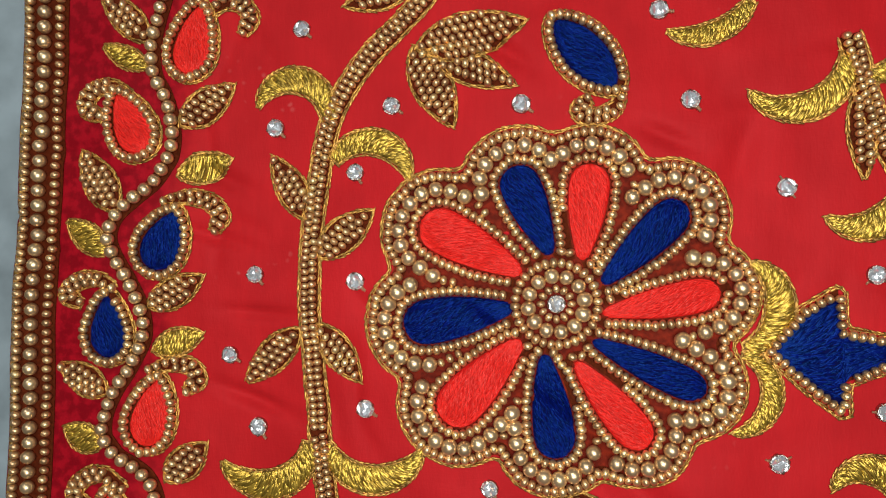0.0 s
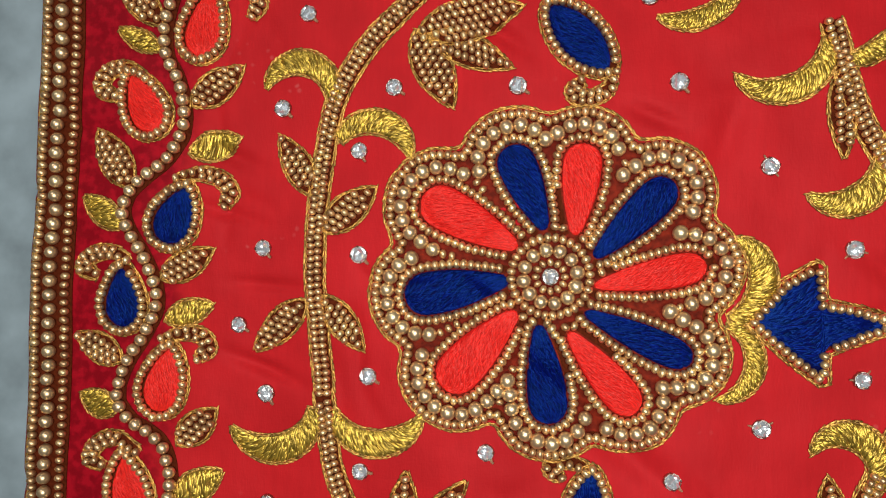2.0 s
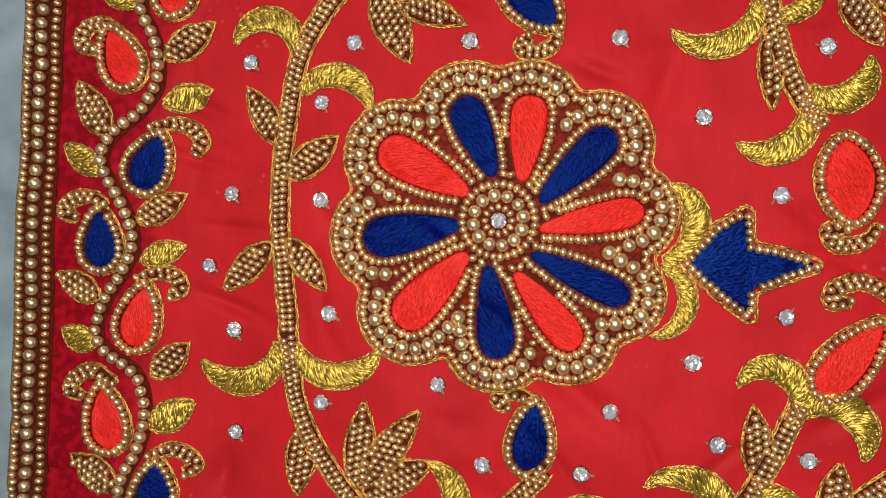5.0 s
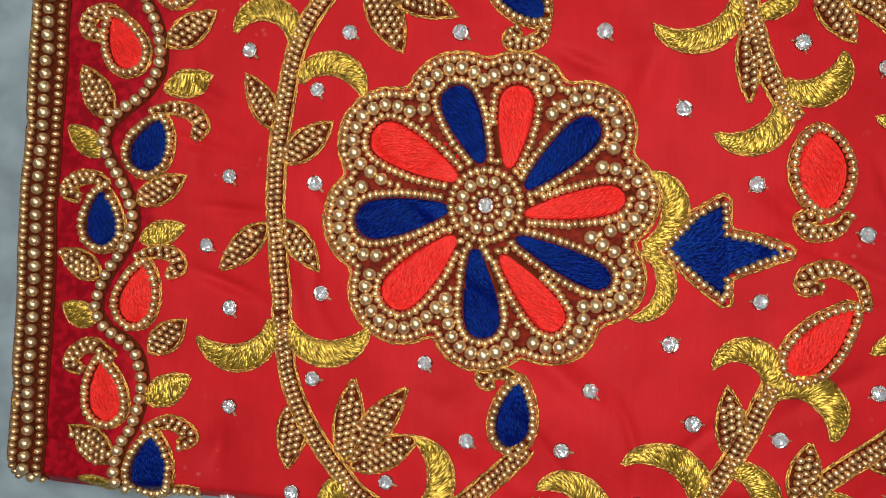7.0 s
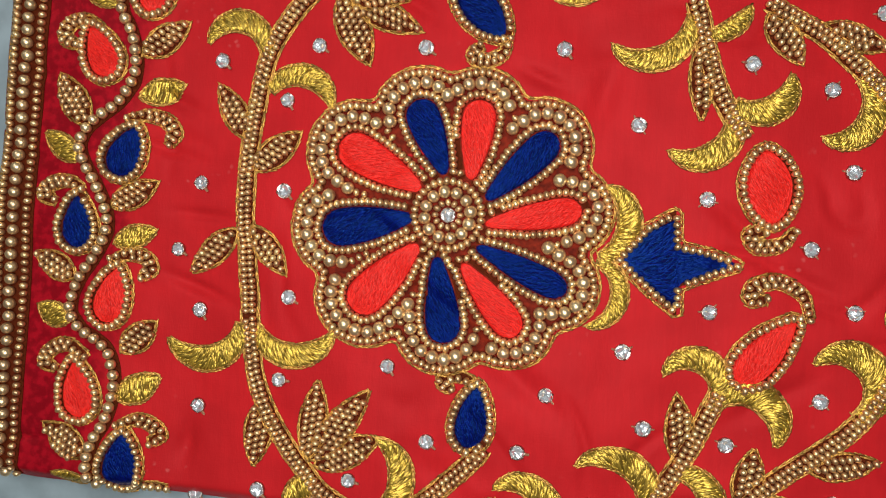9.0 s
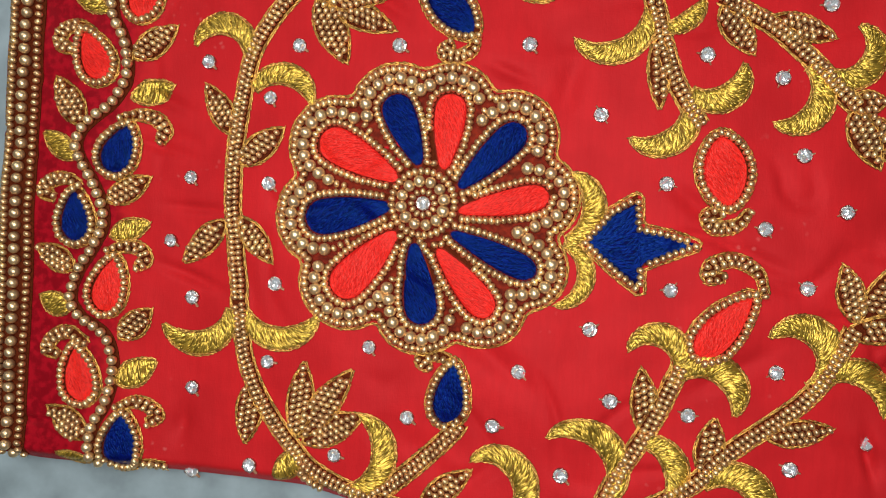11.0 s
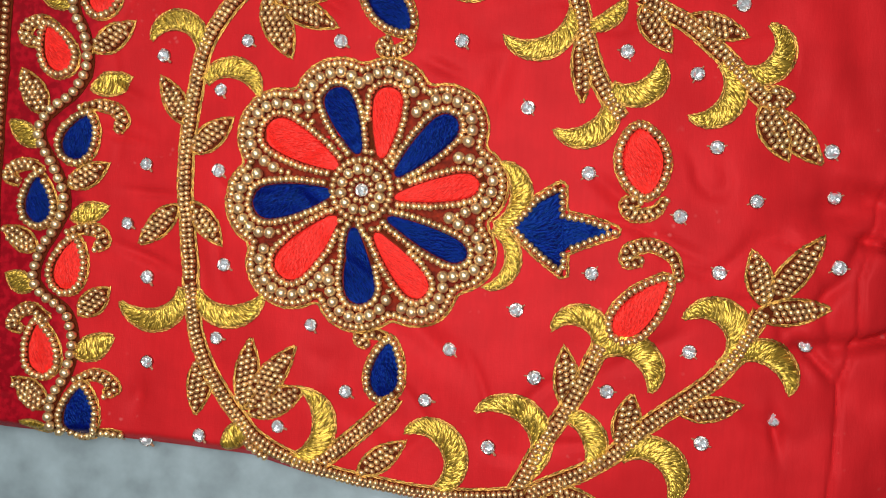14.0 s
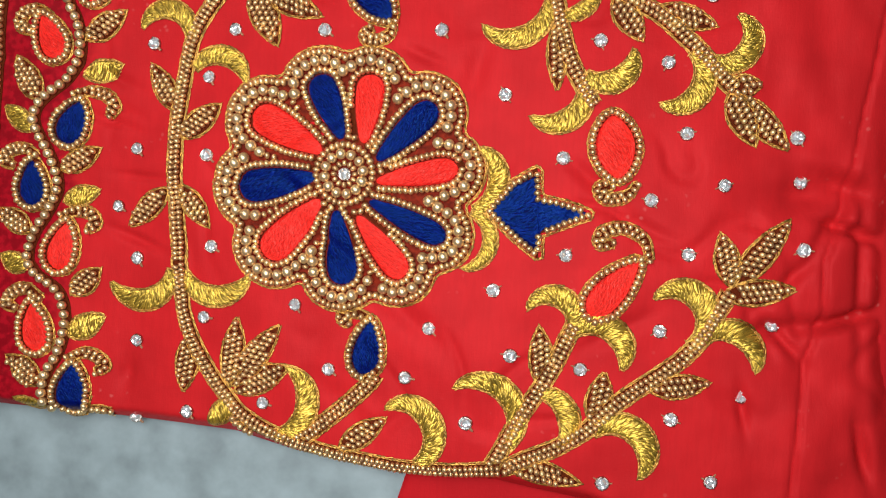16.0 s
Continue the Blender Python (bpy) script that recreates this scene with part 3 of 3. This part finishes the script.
def star(upper, lower):
    """The arrow-shaped blue end of the flower's stalk, between two edges that run from its blunt end to its point."""
    def dense(points):
        points = np.array(points, float)
        return np.vstack([points[i] + (points[i + 1] - points[i]) * k / 10 for i in range(len(points) - 1) for k in range(10)] + [points[-1:]])
    high, low = dense(upper), dense(lower)
    ring = np.vstack([low, high[::-1][1:-1]])
    mid = (high + low) / 2
    wide = Shape(mid + (low - mid) * 1.0 - (high - low) * 0.04, mid + (high - mid) * 1.0 + (high - low) * 0.04)
    slim = Shape(mid + (low - mid) * 0.9, mid + (high - mid) * 0.9)
    bm = bmesh.new()
    dome(bm, wide, 0.1, 0.2, 50, 8)
    ob = part("star_motif", bm, BROWN, GARMENT, "dark blue arrow-shaped silk star ringed with gold beads", soft=False)
    bm = bmesh.new()
    dome(bm, slim, 0.2, 0.75, 50, 8)
    part("silk_fill", bm, BLUE_BED, ob, "dark blue satin-stitched silk filling")
    bm = bmesh.new()
    lengthwise(bm, slim, math.hypot(*(high[-1] - high[0])), 16.0, 0.3, 0.26, 0.75, 1.8, 0.12)
    part("silk_stitches", bm, BLUE_SILK, ob, kind="stuff")
    bead_row(ob, even(ring, 0.3, True), SMALL, 1.7, True, lift=0.24)
    bm = bmesh.new()
    chain(bm, grown(ring, 1.3), True, z=0.3)
    part("outline", bm, CHAIN, ob, "gold chain-stitch outline")


def border(top, low, offsets):
    """The straight hem border: chain edge, seed beads, pearls, seed beads."""
    top, low = np.array(top, float), np.array(low, float)
    d = (low - top) / math.hypot(*(low - top))
    n = np.array((-d[1], d[0]))
    n = n if n[0] > 0 else -n
    edge, small, big, last, end = offsets
    bm = bmesh.new()
    strip_bed(bm, even([top + n * edge, low + n * edge], 0.7), even([top + n * end, low + n * end], 0.7), 0.3, 10)
    ob = part("hem_border", bm, BROWN, GARMENT, "straight hem border of gold pearls between seed beads", soft=False)
    bm = bmesh.new()
    for k in (edge - 0.2, edge + 0.5):
        chain(bm, [top + n * k, low + n * k], z=0.25)
    part("outline", bm, CHAIN, ob, "gold chain-stitch edge")
    bead_row(ob, [top + n * big, low + n * big], BIG * 0.9, BIG * 0.96, pearl=True, lift=0.24, jitter=0.1)
    bead_row(ob, [top + n * small, low + n * small], SMALL, 1.75, lift=0.24)
    bead_row(ob, [top + n * last, low + n * last], SMALL * 0.95, SMALL * 0.9, lift=0.24)


# ---- cloth and room ----
def cloth():
    nx, ny = 330, 200
    bm = bmesh.new()
    xr, yt = 190.0, 95.0
    grid = []
    xa = left_edge(-60)
    for j in range(ny + 1):
        v = j / ny
        row = []
        for i in range(nx + 1):
            x0 = xa + (xr - xa) * i / nx
            yb = along(BOTTOM, x0)
            y = yb + (yt - yb) * v ** 1.25
            xl = left_edge(y)
            row.append(put(bm, xl + (xr - xl) * i / nx, y, 0))
        grid.append(row)
    for a, b in zip(grid, grid[1:]):
        for i in range(nx):
            bm.faces.new((a[i], a[i + 1], b[i + 1], b[i]))
    # turned-down edges that rest on the table
    for line in (grid[0], [r[0] for r in grid]):
        low = [bm.verts.new((v.co.x - 0.0002, v.co.y + 0.0004, (TABLE + 0.1) * MM)) for v in line]
        for i in range(len(line) - 1):
            f = (line[i], low[i], low[i + 1], line[i + 1])
            bm.faces.new(f if line is grid[0] else f[::-1])
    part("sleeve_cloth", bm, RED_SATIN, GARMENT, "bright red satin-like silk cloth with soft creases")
    # the seam's sunken stitches
    bm = bmesh.new()
    y = -92.0
    while y < 60:
        x = seam_x(y)
        strand(bm, (x, y), (seam_x(y + 2.2), y + 2.2), 0.35, 0.15, 0.15)
        y += 2.7
    part("seam_stitches", bm, RED_PANEL, GARMENT, "red machine stitching of the armhole seam")


def under_panel():
    """The blouse's lower layer, on the table under the sleeve."""
    bm = bmesh.new()
    nx, ny = 110, 60
    rows = []
    for j in range(ny + 1):
        y = -150 + (150 - 40) * j / ny
        row = []
        for i in range(nx + 1):
            x = PANEL_LOW[0] + (y - PANEL_LOW[1]) / (PANEL_TOP[1] - PANEL_LOW[1]) * (PANEL_TOP[0] - PANEL_LOW[0])
            x = x + (190 - x) * i / nx
            z = TABLE + 0.9 + 0.5 * noise.noise(Vector((x / 22, y / 22, 9))) - 0.7 * (1 - smooth(0, 3, 1.7 * i))
            row.append(bm.verts.new((x * MM, y * MM, z * MM)))
        rows.append(row)
    for a, b in zip(rows, rows[1:]):
        for i in range(nx):
            bm.faces.new((a[i], a[i + 1], b[i + 1], b[i]))
    low = [bm.verts.new((r[0].co.x, r[0].co.y, TABLE * MM)) for r in rows]
    for i in range(ny):
        bm.faces.new((rows[i][0], rows[i + 1][0], low[i + 1], low[i]))
    part("under_layer", bm, RED_PANEL, GARMENT, "lower layer of the red silk blouse")


cloth()
under_panel()


def box(bm, x0, y0, z0, x1, y1, z1, bevel=0.0):
    m = Matrix.Translation(((x0 + x1) / 2, (y0 + y1) / 2, (z0 + z1) / 2)) @ Matrix.Diagonal((x1 - x0, y1 - y0, z1 - z0, 1))
    made = bmesh.ops.create_cube(bm, size=1, matrix=m)
    if bevel:
        bmesh.ops.bevel(bm, geom=list({e for v in made["verts"] for e in v.link_edges}), offset=bevel, segments=2, affect="EDGES")


TOP = TABLE * MM
GREY = material("grey_laminate", (0.30, 0.37, 0.39), 0.5, 0, grain=(85, 0.05, 0.24))
LEG = material("dark_steel", (0.09, 0.09, 0.1), 0.5, 0.6, grain=(60, 0.1, 0.2))
WALL = material("wall_paint", (0.38, 0.35, 0.31), 0.8, 0, grain=(14, 0.1, 0.05))
FLOOR = material("floor_tile", (0.3, 0.27, 0.24), 0.5, 0, grain=(6, 0.1, 0.15))
CEIL = material("ceiling_paint", (0.6, 0.59, 0.57), 0.85, 0, grain=(14, 0.1, 0.04))

table = tagged(new("table"), "plain pale grey table under the red blouse", "table")
table.location = (0, 0, TOP - 0.75)
bm = bmesh.new()
box(bm, -0.75, -0.45, 0.72, 0.75, 0.45, 0.75, 0.003)
part("tabletop", bm, GREY, table, "pale grey laminate tabletop", soft=False)
for sx in (-0.68, 0.68):
    for sy in (-0.38, 0.38):
        bm = bmesh.new()
        box(bm, sx - 0.025, sy - 0.025, 0, sx + 0.025, sy + 0.025, 0.72, 0.004)
        part("leg", bm, LEG, table, soft=False)


def slab(name, mat, *dims):
    bm = bmesh.new()
    box(bm, *dims)
    tagged(part(name, bm, mat, None, soft=False), "plain " + name.split("_")[0] + " closing the room", name.split("_")[0], kind="structure")


F = TOP - 0.75
slab("floor", FLOOR, -2, -2, F - 0.1, 2, 2, F)
slab("ceiling", CEIL, -2, -2, F + 2.7, 2, 2, F + 2.8)
slab("wall_north", WALL, -2, 2, F, 2, 2.1, F + 2.7)
slab("wall_south", WALL, -2, -2.1, F, 2, -2, F + 2.7)
slab("wall_east", WALL, 2, -2.1, F, 2.1, 2.1, F + 2.7)
slab("wall_west", WALL, -2.1, -2.1, F, -2, 2.1, F + 2.7)

# ---- embroidery ----
PETALS = [
    (-1.0, 9.9, -8.7, 28.1, 8.7, True),
    (5.3, 8.7, 7.3, 28.3, 8.5, False),
    (9.2, 4.0, 25.7, 20.0, 8.2, True),
    (9.1, -2.0, 32.5, 2.4, 7.2, False),
    (7.1, -7.5, 29.4, -17.9, 7.0, True),
    (3.7, -11.8, 17.9, -28.8, 8.0, False),
    (-2.5, -10.3, -0.0, -31.7, 8.8, True),
    (-7.2, -7.4, -23.3, -24.1, 10.0, False),
    (-8.8, -0.8, -31.5, -4.6, 9.8, True),
    (-6.8, 6.2, -27.5, 17.4, 9.8, False),
]
flower(PETALS)
border((-113.1, 76.2), (-120.6, -70.8), (0.16, 1.86, 5.45, 8.95, 10.25))
stem([(-81.3, 68.6), (-82.3, 65.0), (-83.9, 59.6), (-84.8, 54.8), (-84.4, 49.3), (-82.2, 44.5), (-80.8, 39.1), (-80.5, 34.3), (-81.8, 30.1), (-84.8, 25.9), (-89.1, 22.3), (-92.8, 18.8), (-94.3, 14.6), (-93.1, 10.3), (-90.4, 5.5), (-88.2, 0.7), (-87.2, -4.1), (-87.7, -8.3), (-90.5, -13.7), (-93.7, -18.5), (-95.9, -23.4), (-96.3, -27.6), (-95.4, -29.6), (-93.2, -32.4), (-89.7, -34.4), (-86.7, -36.9), (-84.8, -41.5), (-84.3, -47.3), (-85.3, -52.4), (-86.9, -56.8), (-89.0, -60.5), (-90.4, -65.0), (-90.7, -69.3), (-89.5, -72.5)], 1, 2.85, 'vine', 'wavy vine of large gold beads', True, 0)

# ---- border motifs ----
paisley(-74.9, 63.9, -77.9, 49.3, 7.6, False, [(-72.3, 62.5), (-69.5, 64.6), (-65.9, 64.1), (-64.1, 61.1), (-66.0, 58.1)])
paisley(-92.9, 45.2, -87.2, 32.5, 7.8, False, [(-89.8, 44.9), (-93.8, 46.9), (-98.3, 46.1), (-99.7, 42.5), (-96.4, 40.2)])
paisley(-80.3, 19.9, -85.6, 7.7, 8.5, True, [(-82.4, 21.9), (-77.6, 23.0), (-72.9, 21.8), (-70.7, 18.9), (-72.4, 15.8)])
paisley(-95.1, 2.0, -95.2, -11.2, 7.6, True, [(-93.5, 4.0), (-97.3, 5.7), (-101.9, 5.0), (-104.1, 2.3), (-101.0, 0.4)])
paisley(-84.4, -16.0, -87.9, -30.2, 8.2, False, [(-86.0, -14.1), (-81.5, -12.6), (-77.3, -13.4), (-76.1, -16.2), (-78.5, -18.2)])
paisley(-95.4, -40.2, -92.9, -54.9, 8.5, False, [(-91.8, -38.9), (-97.2, -36.2), (-101.4, -37.6), (-103.3, -40.9), (-100.2, -42.5)])
paisley(-81.7, -58.5, -83.2, -73.1, 8.7, True, [(-83.3, -56.7), (-78.3, -55.0), (-74.3, -56.4), (-72.5, -58.8), (-75.0, -60.7)])
bead_leaf(-85.5, 56.3, -95.9, 67.0, 6.2)
bead_leaf(-79.3, 38.2, -67.6, 47.1, 7.1)
bead_leaf(-92.7, 20.0, -100.8, 33.3, 7.6)
bead_leaf(-86.4, -0.5, -74.3, 6.2, 6.4)
bead_leaf(-95.5, -18.9, -106.3, -12.7, 6.8)
bead_leaf(-83.1, -37.7, -74.1, -29.5, 6.9)
bead_leaf(-91.1, -64.7, -103.2, -56.7, 7.6)
gold_leaf(-86.1, 50.8, -95.9, 55.7, 4.4)
gold_leaf(-79.7, 27.6, -68.3, 31.1, 6.3)
gold_leaf(-94.9, 11.2, -104.0, 18.3, 5.8)
gold_leaf(-85.5, -9.8, -74.7, -6.0, 5.6)
gold_leaf(-97.3, -30.5, -105.6, -26.3, 6.1)
gold_leaf(-83.6, -49.9, -73.0, -43.7, 7.1)
gold_leaf(-91.3, -72.0, -100.9, -69.7, 3.8)

# ---- sprays ----
stem([(-24.7, 65.8), (-27.1, 63.0), (-32.5, 57.6), (-38.5, 51.7), (-43.2, 45.4), (-46.2, 39.6), (-48.3, 33.1), (-49.5, 26.0), (-50.4, 18.9), (-51.1, 11.7), (-51.5, 4.6), (-51.5, -2.5), (-50.9, -9.6), (-50.4, -16.8), (-49.9, -20.9), (-49.6, -25.6)], 2, 1.86)
stem([(-50.0, -25.3), (-49.4, -28.7), (-48.7, -36.1), (-47.1, -44.4), (-44.0, -51.8), (-39.4, -59.1), (-34.9, -64.7), (-29.6, -70.5), (-21.7, -75.0), (-13.1, -78.3), (0.5, -81.1), (17.1, -83.2), (31.8, -83.5), (46.1, -82.1)], 2, 1.86)
stem([(-76.3, -72.3), (-73.5, -72.3), (-70.6, -72.9)], 1)
stem([(-33.3, -67.4), (-31.3, -72.8), (-26.9, -76.4)], 1)
stem([(10.5, -57.0), (7.9, -60.4), (2.1, -66.0), (-4.8, -72.0), (-11.4, -77.0), (-15.6, -78.9)], 2, 1.86)
stem([(44.2, -81.3), (46.7, -76.6), (49.7, -70.9), (53.4, -64.3), (57.1, -58.6), (61.1, -51.3), (63.9, -44.9), (65.8, -40.9)], 2, 1.86)
stem([(46.4, -82.1), (53.8, -78.4), (62.3, -74.5), (70.5, -69.0), (77.2, -62.4), (83.8, -57.0), (88.9, -53.3), (94.6, -48.7), (99.6, -43.0), (103.4, -36.1), (106.7, -30.2)], 2, 1.86)
stem([(57.1, 52.3), (58.3, 48.5), (59.6, 42.3), (61.5, 35.4), (63.5, 30.1), (66.2, 25.2), (69.1, 20.2)], 2, 1.86)
stem([(74.0, 52.0), (80.1, 47.9), (86.1, 44.4), (92.2, 39.1), (97.5, 33.8), (102.8, 27.8), (105.8, 24.9)], 2, 1.86)
bead_leaf(-51.2, 17.7, -59.8, 31.7, 6.6)
bead_leaf(-49.8, 9.9, -37.6, 19.7, 7.3)
bead_leaf(-53.6, -5.1, -65.7, -16.8, 6.7)
bead_leaf(-49.9, -4.2, -40.6, -16.5, 6.3)
bead_leaf(-28.4, 53.1, -5.3, 58.0, 9.5)
bead_leaf(-26.0, 52.6, -7.6, 44.6, 7.2)
bead_leaf(-29.0, 53.7, -20.5, 36.3, 8.5)
bead_leaf(-29.8, 65.2, -43.7, 62.6, 5.0)
bead_leaf(-45.6, -48.0, -47.8, -65.4, 7.4)
bead_leaf(-33.4, -62.4, -31.1, -42.2, 7.3)
bead_leaf(-32.7, -62.7, -18.0, -43.9, 7.6)
bead_leaf(-31.6, -64.0, -15.0, -55.8, 7.9)
bead_leaf(0.4, -79.3, 13.6, -69.5, 6.6)
bead_leaf(48.4, -79.7, 69.5, -84.3, 6.5)
bead_leaf(58.2, -58.5, 56.4, -41.0, 6.8)
bead_leaf(72.3, -67.8, 74.7, -52.9, 7.3)
bead_leaf(86.8, -57.2, 102.8, -54.4, 6.5)
bead_leaf(107.5, -28.1, 103.9, -13.8, 6.7)
bead_leaf(108.0, -27.6, 121.6, -9.8, 7.1)
bead_leaf(105.0, -30.7, 124.1, -28.3, 6.9)
bead_leaf(58.7, 42.3, 59.3, 23.8, 5.5)
bead_leaf(73.8, 49.5, 81.7, 37.3, 7.1)
bead_leaf(85.3, 46.3, 101.1, 41.2, 6.4)
bead_leaf(104.8, 23.4, 112.1, 9.4, 7.2)
bead_leaf(106.5, 22.9, 120.8, 8.5, 7.4)
bead_leaf(104.3, 24.8, 113.1, 25.9, 6.3)

# ---- sickle leaves ----
crescent(-47.4, 38.0, -62.7, 41.6, -52.9, 51.1, -55.4, 43.8)
crescent(-46.2, 30.1, -29.9, 25.3, -35.1, 37.2, -38.1, 30.2)
crescent(-51.6, -29.2, -71.0, -33.3, -60.1, -43.0, -61.2, -34.1)
crescent(-48.5, -29.5, -27.5, -29.7, -36.0, -40.6, -37.4, -32.4)
crescent(37.0, -9.3, 38.0, 8.2, 47.7, 2.0, 40.1, -0.2)
crescent(36.6, -10.0, 34.1, -25.8, 45.0, -17.3, 39.4, -17.1)
crescent(38.8, 60.0, 22.3, 54.7, 31.8, 50.9, 30.5, 56.8)
crescent(56.8, 49.2, 38.1, 42.2, 49.5, 34.7, 47.3, 42.1)
crescent(66.6, 27.0, 52.1, 17.0, 63.3, 11.7, 59.3, 19.0)
crescent(66.7, 28.2, 79.4, 35.4, 78.7, 23.7, 74.4, 31.3)
crescent(59.7, 44.2, 69.9, 51.3, 68.0, 44.1, 63.9, 48.1)
crescent(95.0, 34.6, 86.7, 20.6, 100.7, 21.4, 93.4, 25.6)
crescent(98.5, 33.1, 106.2, 44.3, 111.5, 30.8, 105.1, 35.7)
crescent(64.1, -44.4, 53.0, -36.8, 63.1, -28.9, 59.5, -36.2)
crescent(66.3, -42.1, 79.1, -52.3, 80.9, -39.0, 74.3, -45.5)
crescent(47.8, -75.8, 32.8, -60.0, 47.6, -54.7, 43.3, -62.2)
crescent(57.1, -59.8, 62.3, -74.8, 68.5, -62.6, 60.9, -65.9)
crescent(22.8, -82.3, 13.1, -67.1, 29.0, -65.0, 21.7, -70.6)
crescent(96.7, -44.8, 87.1, -32.5, 101.2, -27.1, 93.8, -33.5)
crescent(100.7, -42.3, 114.1, -51.0, 114.6, -38.6, 107.6, -44.1)
crescent(71.8, -69.9, 84.6, -81.8, 88.6, -67.3, 80.5, -72.1)
crescent(-20.0, -76.6, -16.5, -55.9, -5.7, -62.2, -13.7, -65.1)
gold_leaf(-32.3, -66.7, -39.8, -75.4, 6.0)

# ---- larger drops and the star ----
paisley(0.3, 57.5, 12.3, 43.8, 8.5, True, [(13.4, 43.1), (12.0, 39.2), (7.7, 37.6), (5.0, 39.1), (6.9, 41.3)], True)
paisley(8.6, -41.9, 6.5, -57.2, 7.9, True, [(7.8, -40.7), (3.1, -39.4), (-0.0, -41.0), (2.0, -43.3)])
paisley(74.2, 17.3, 76.7, 0.2, 10.8, False, [(81.5, -1.1), (78.7, -4.6), (73.7, -5.4), (71.7, -2.6), (75.1, -1.6)], True)
paisley(82.6, -22.3, 69.8, -37.3, 8.4, False, [(85.8, -21.9), (84.1, -16.3), (78.5, -13.2), (73.0, -14.6), (72.2, -17.7), (75.8, -17.6)])
star([(41.7, -9.4), (48.0, -2.0), (54.6, 2.1), (55.0, -5.8), (62.4, -7.3), (69.3, -9.6)], [(41.7, -9.5), (48.0, -15.6), (55.5, -21.7), (55.4, -15.3), (62.6, -12.4), (69.3, -9.8)])

# ---- rhinestones ----
rhinestone(-52.8, 58.2)
rhinestone(-58.8, 37.4)
rhinestone(-33.6, 41.3)
rhinestone(-6.7, 40.8)
rhinestone(-41.5, 27.6)
rhinestone(-63.3, 6.3)
rhinestone(-41.6, 4.8)
rhinestone(-69.1, -10.8)
rhinestone(-63.0, -26.1)
rhinestone(-39.7, -21.9)
rhinestone(26.9, 40.6)
rhinestone(45.1, 22.8)
rhinestone(61.5, 5.5)
rhinestone(43.3, -31.7)
rhinestone(-13.9, -38.0)
rhinestone(21.0, 58.9)
rhinestone(63.0, -21.2)
rhinestone(25.3, -43.2)
rhinestone(48.6, -49.7)
rhinestone(18.9, -57.5)
rhinestone(36.6, -69.5)
rhinestone(-3.6, -56.3)
rhinestone(-22.9, -67.1)
rhinestone(-41.5, -42.8)
rhinestone(-63.0, -50.7)
rhinestone(-46.4, -71.1)
rhinestone(-64.0, -74.2)
rhinestone(68.0, -52.6)
rhinestone(88.9, -41.0)
rhinestone(95.8, -20.0)
rhinestone(85.4, -5.5)
rhinestone(104.3, -1.2)
rhinestone(124.6, 0.3)
rhinestone(122.8, 11.9)
rhinestone(94.2, 12.6)
rhinestone(88.7, 31.6)
rhinestone(70.5, 37.4)
rhinestone(125.2, -17.8)
rhinestone(118.9, -38.3)
rhinestone(111.2, -58.0)
rhinestone(92.7, -65.0)
rhinestone(103.6, -81.3)
rhinestone(75.0, -83.8)
rhinestone(99.6, 49.4)
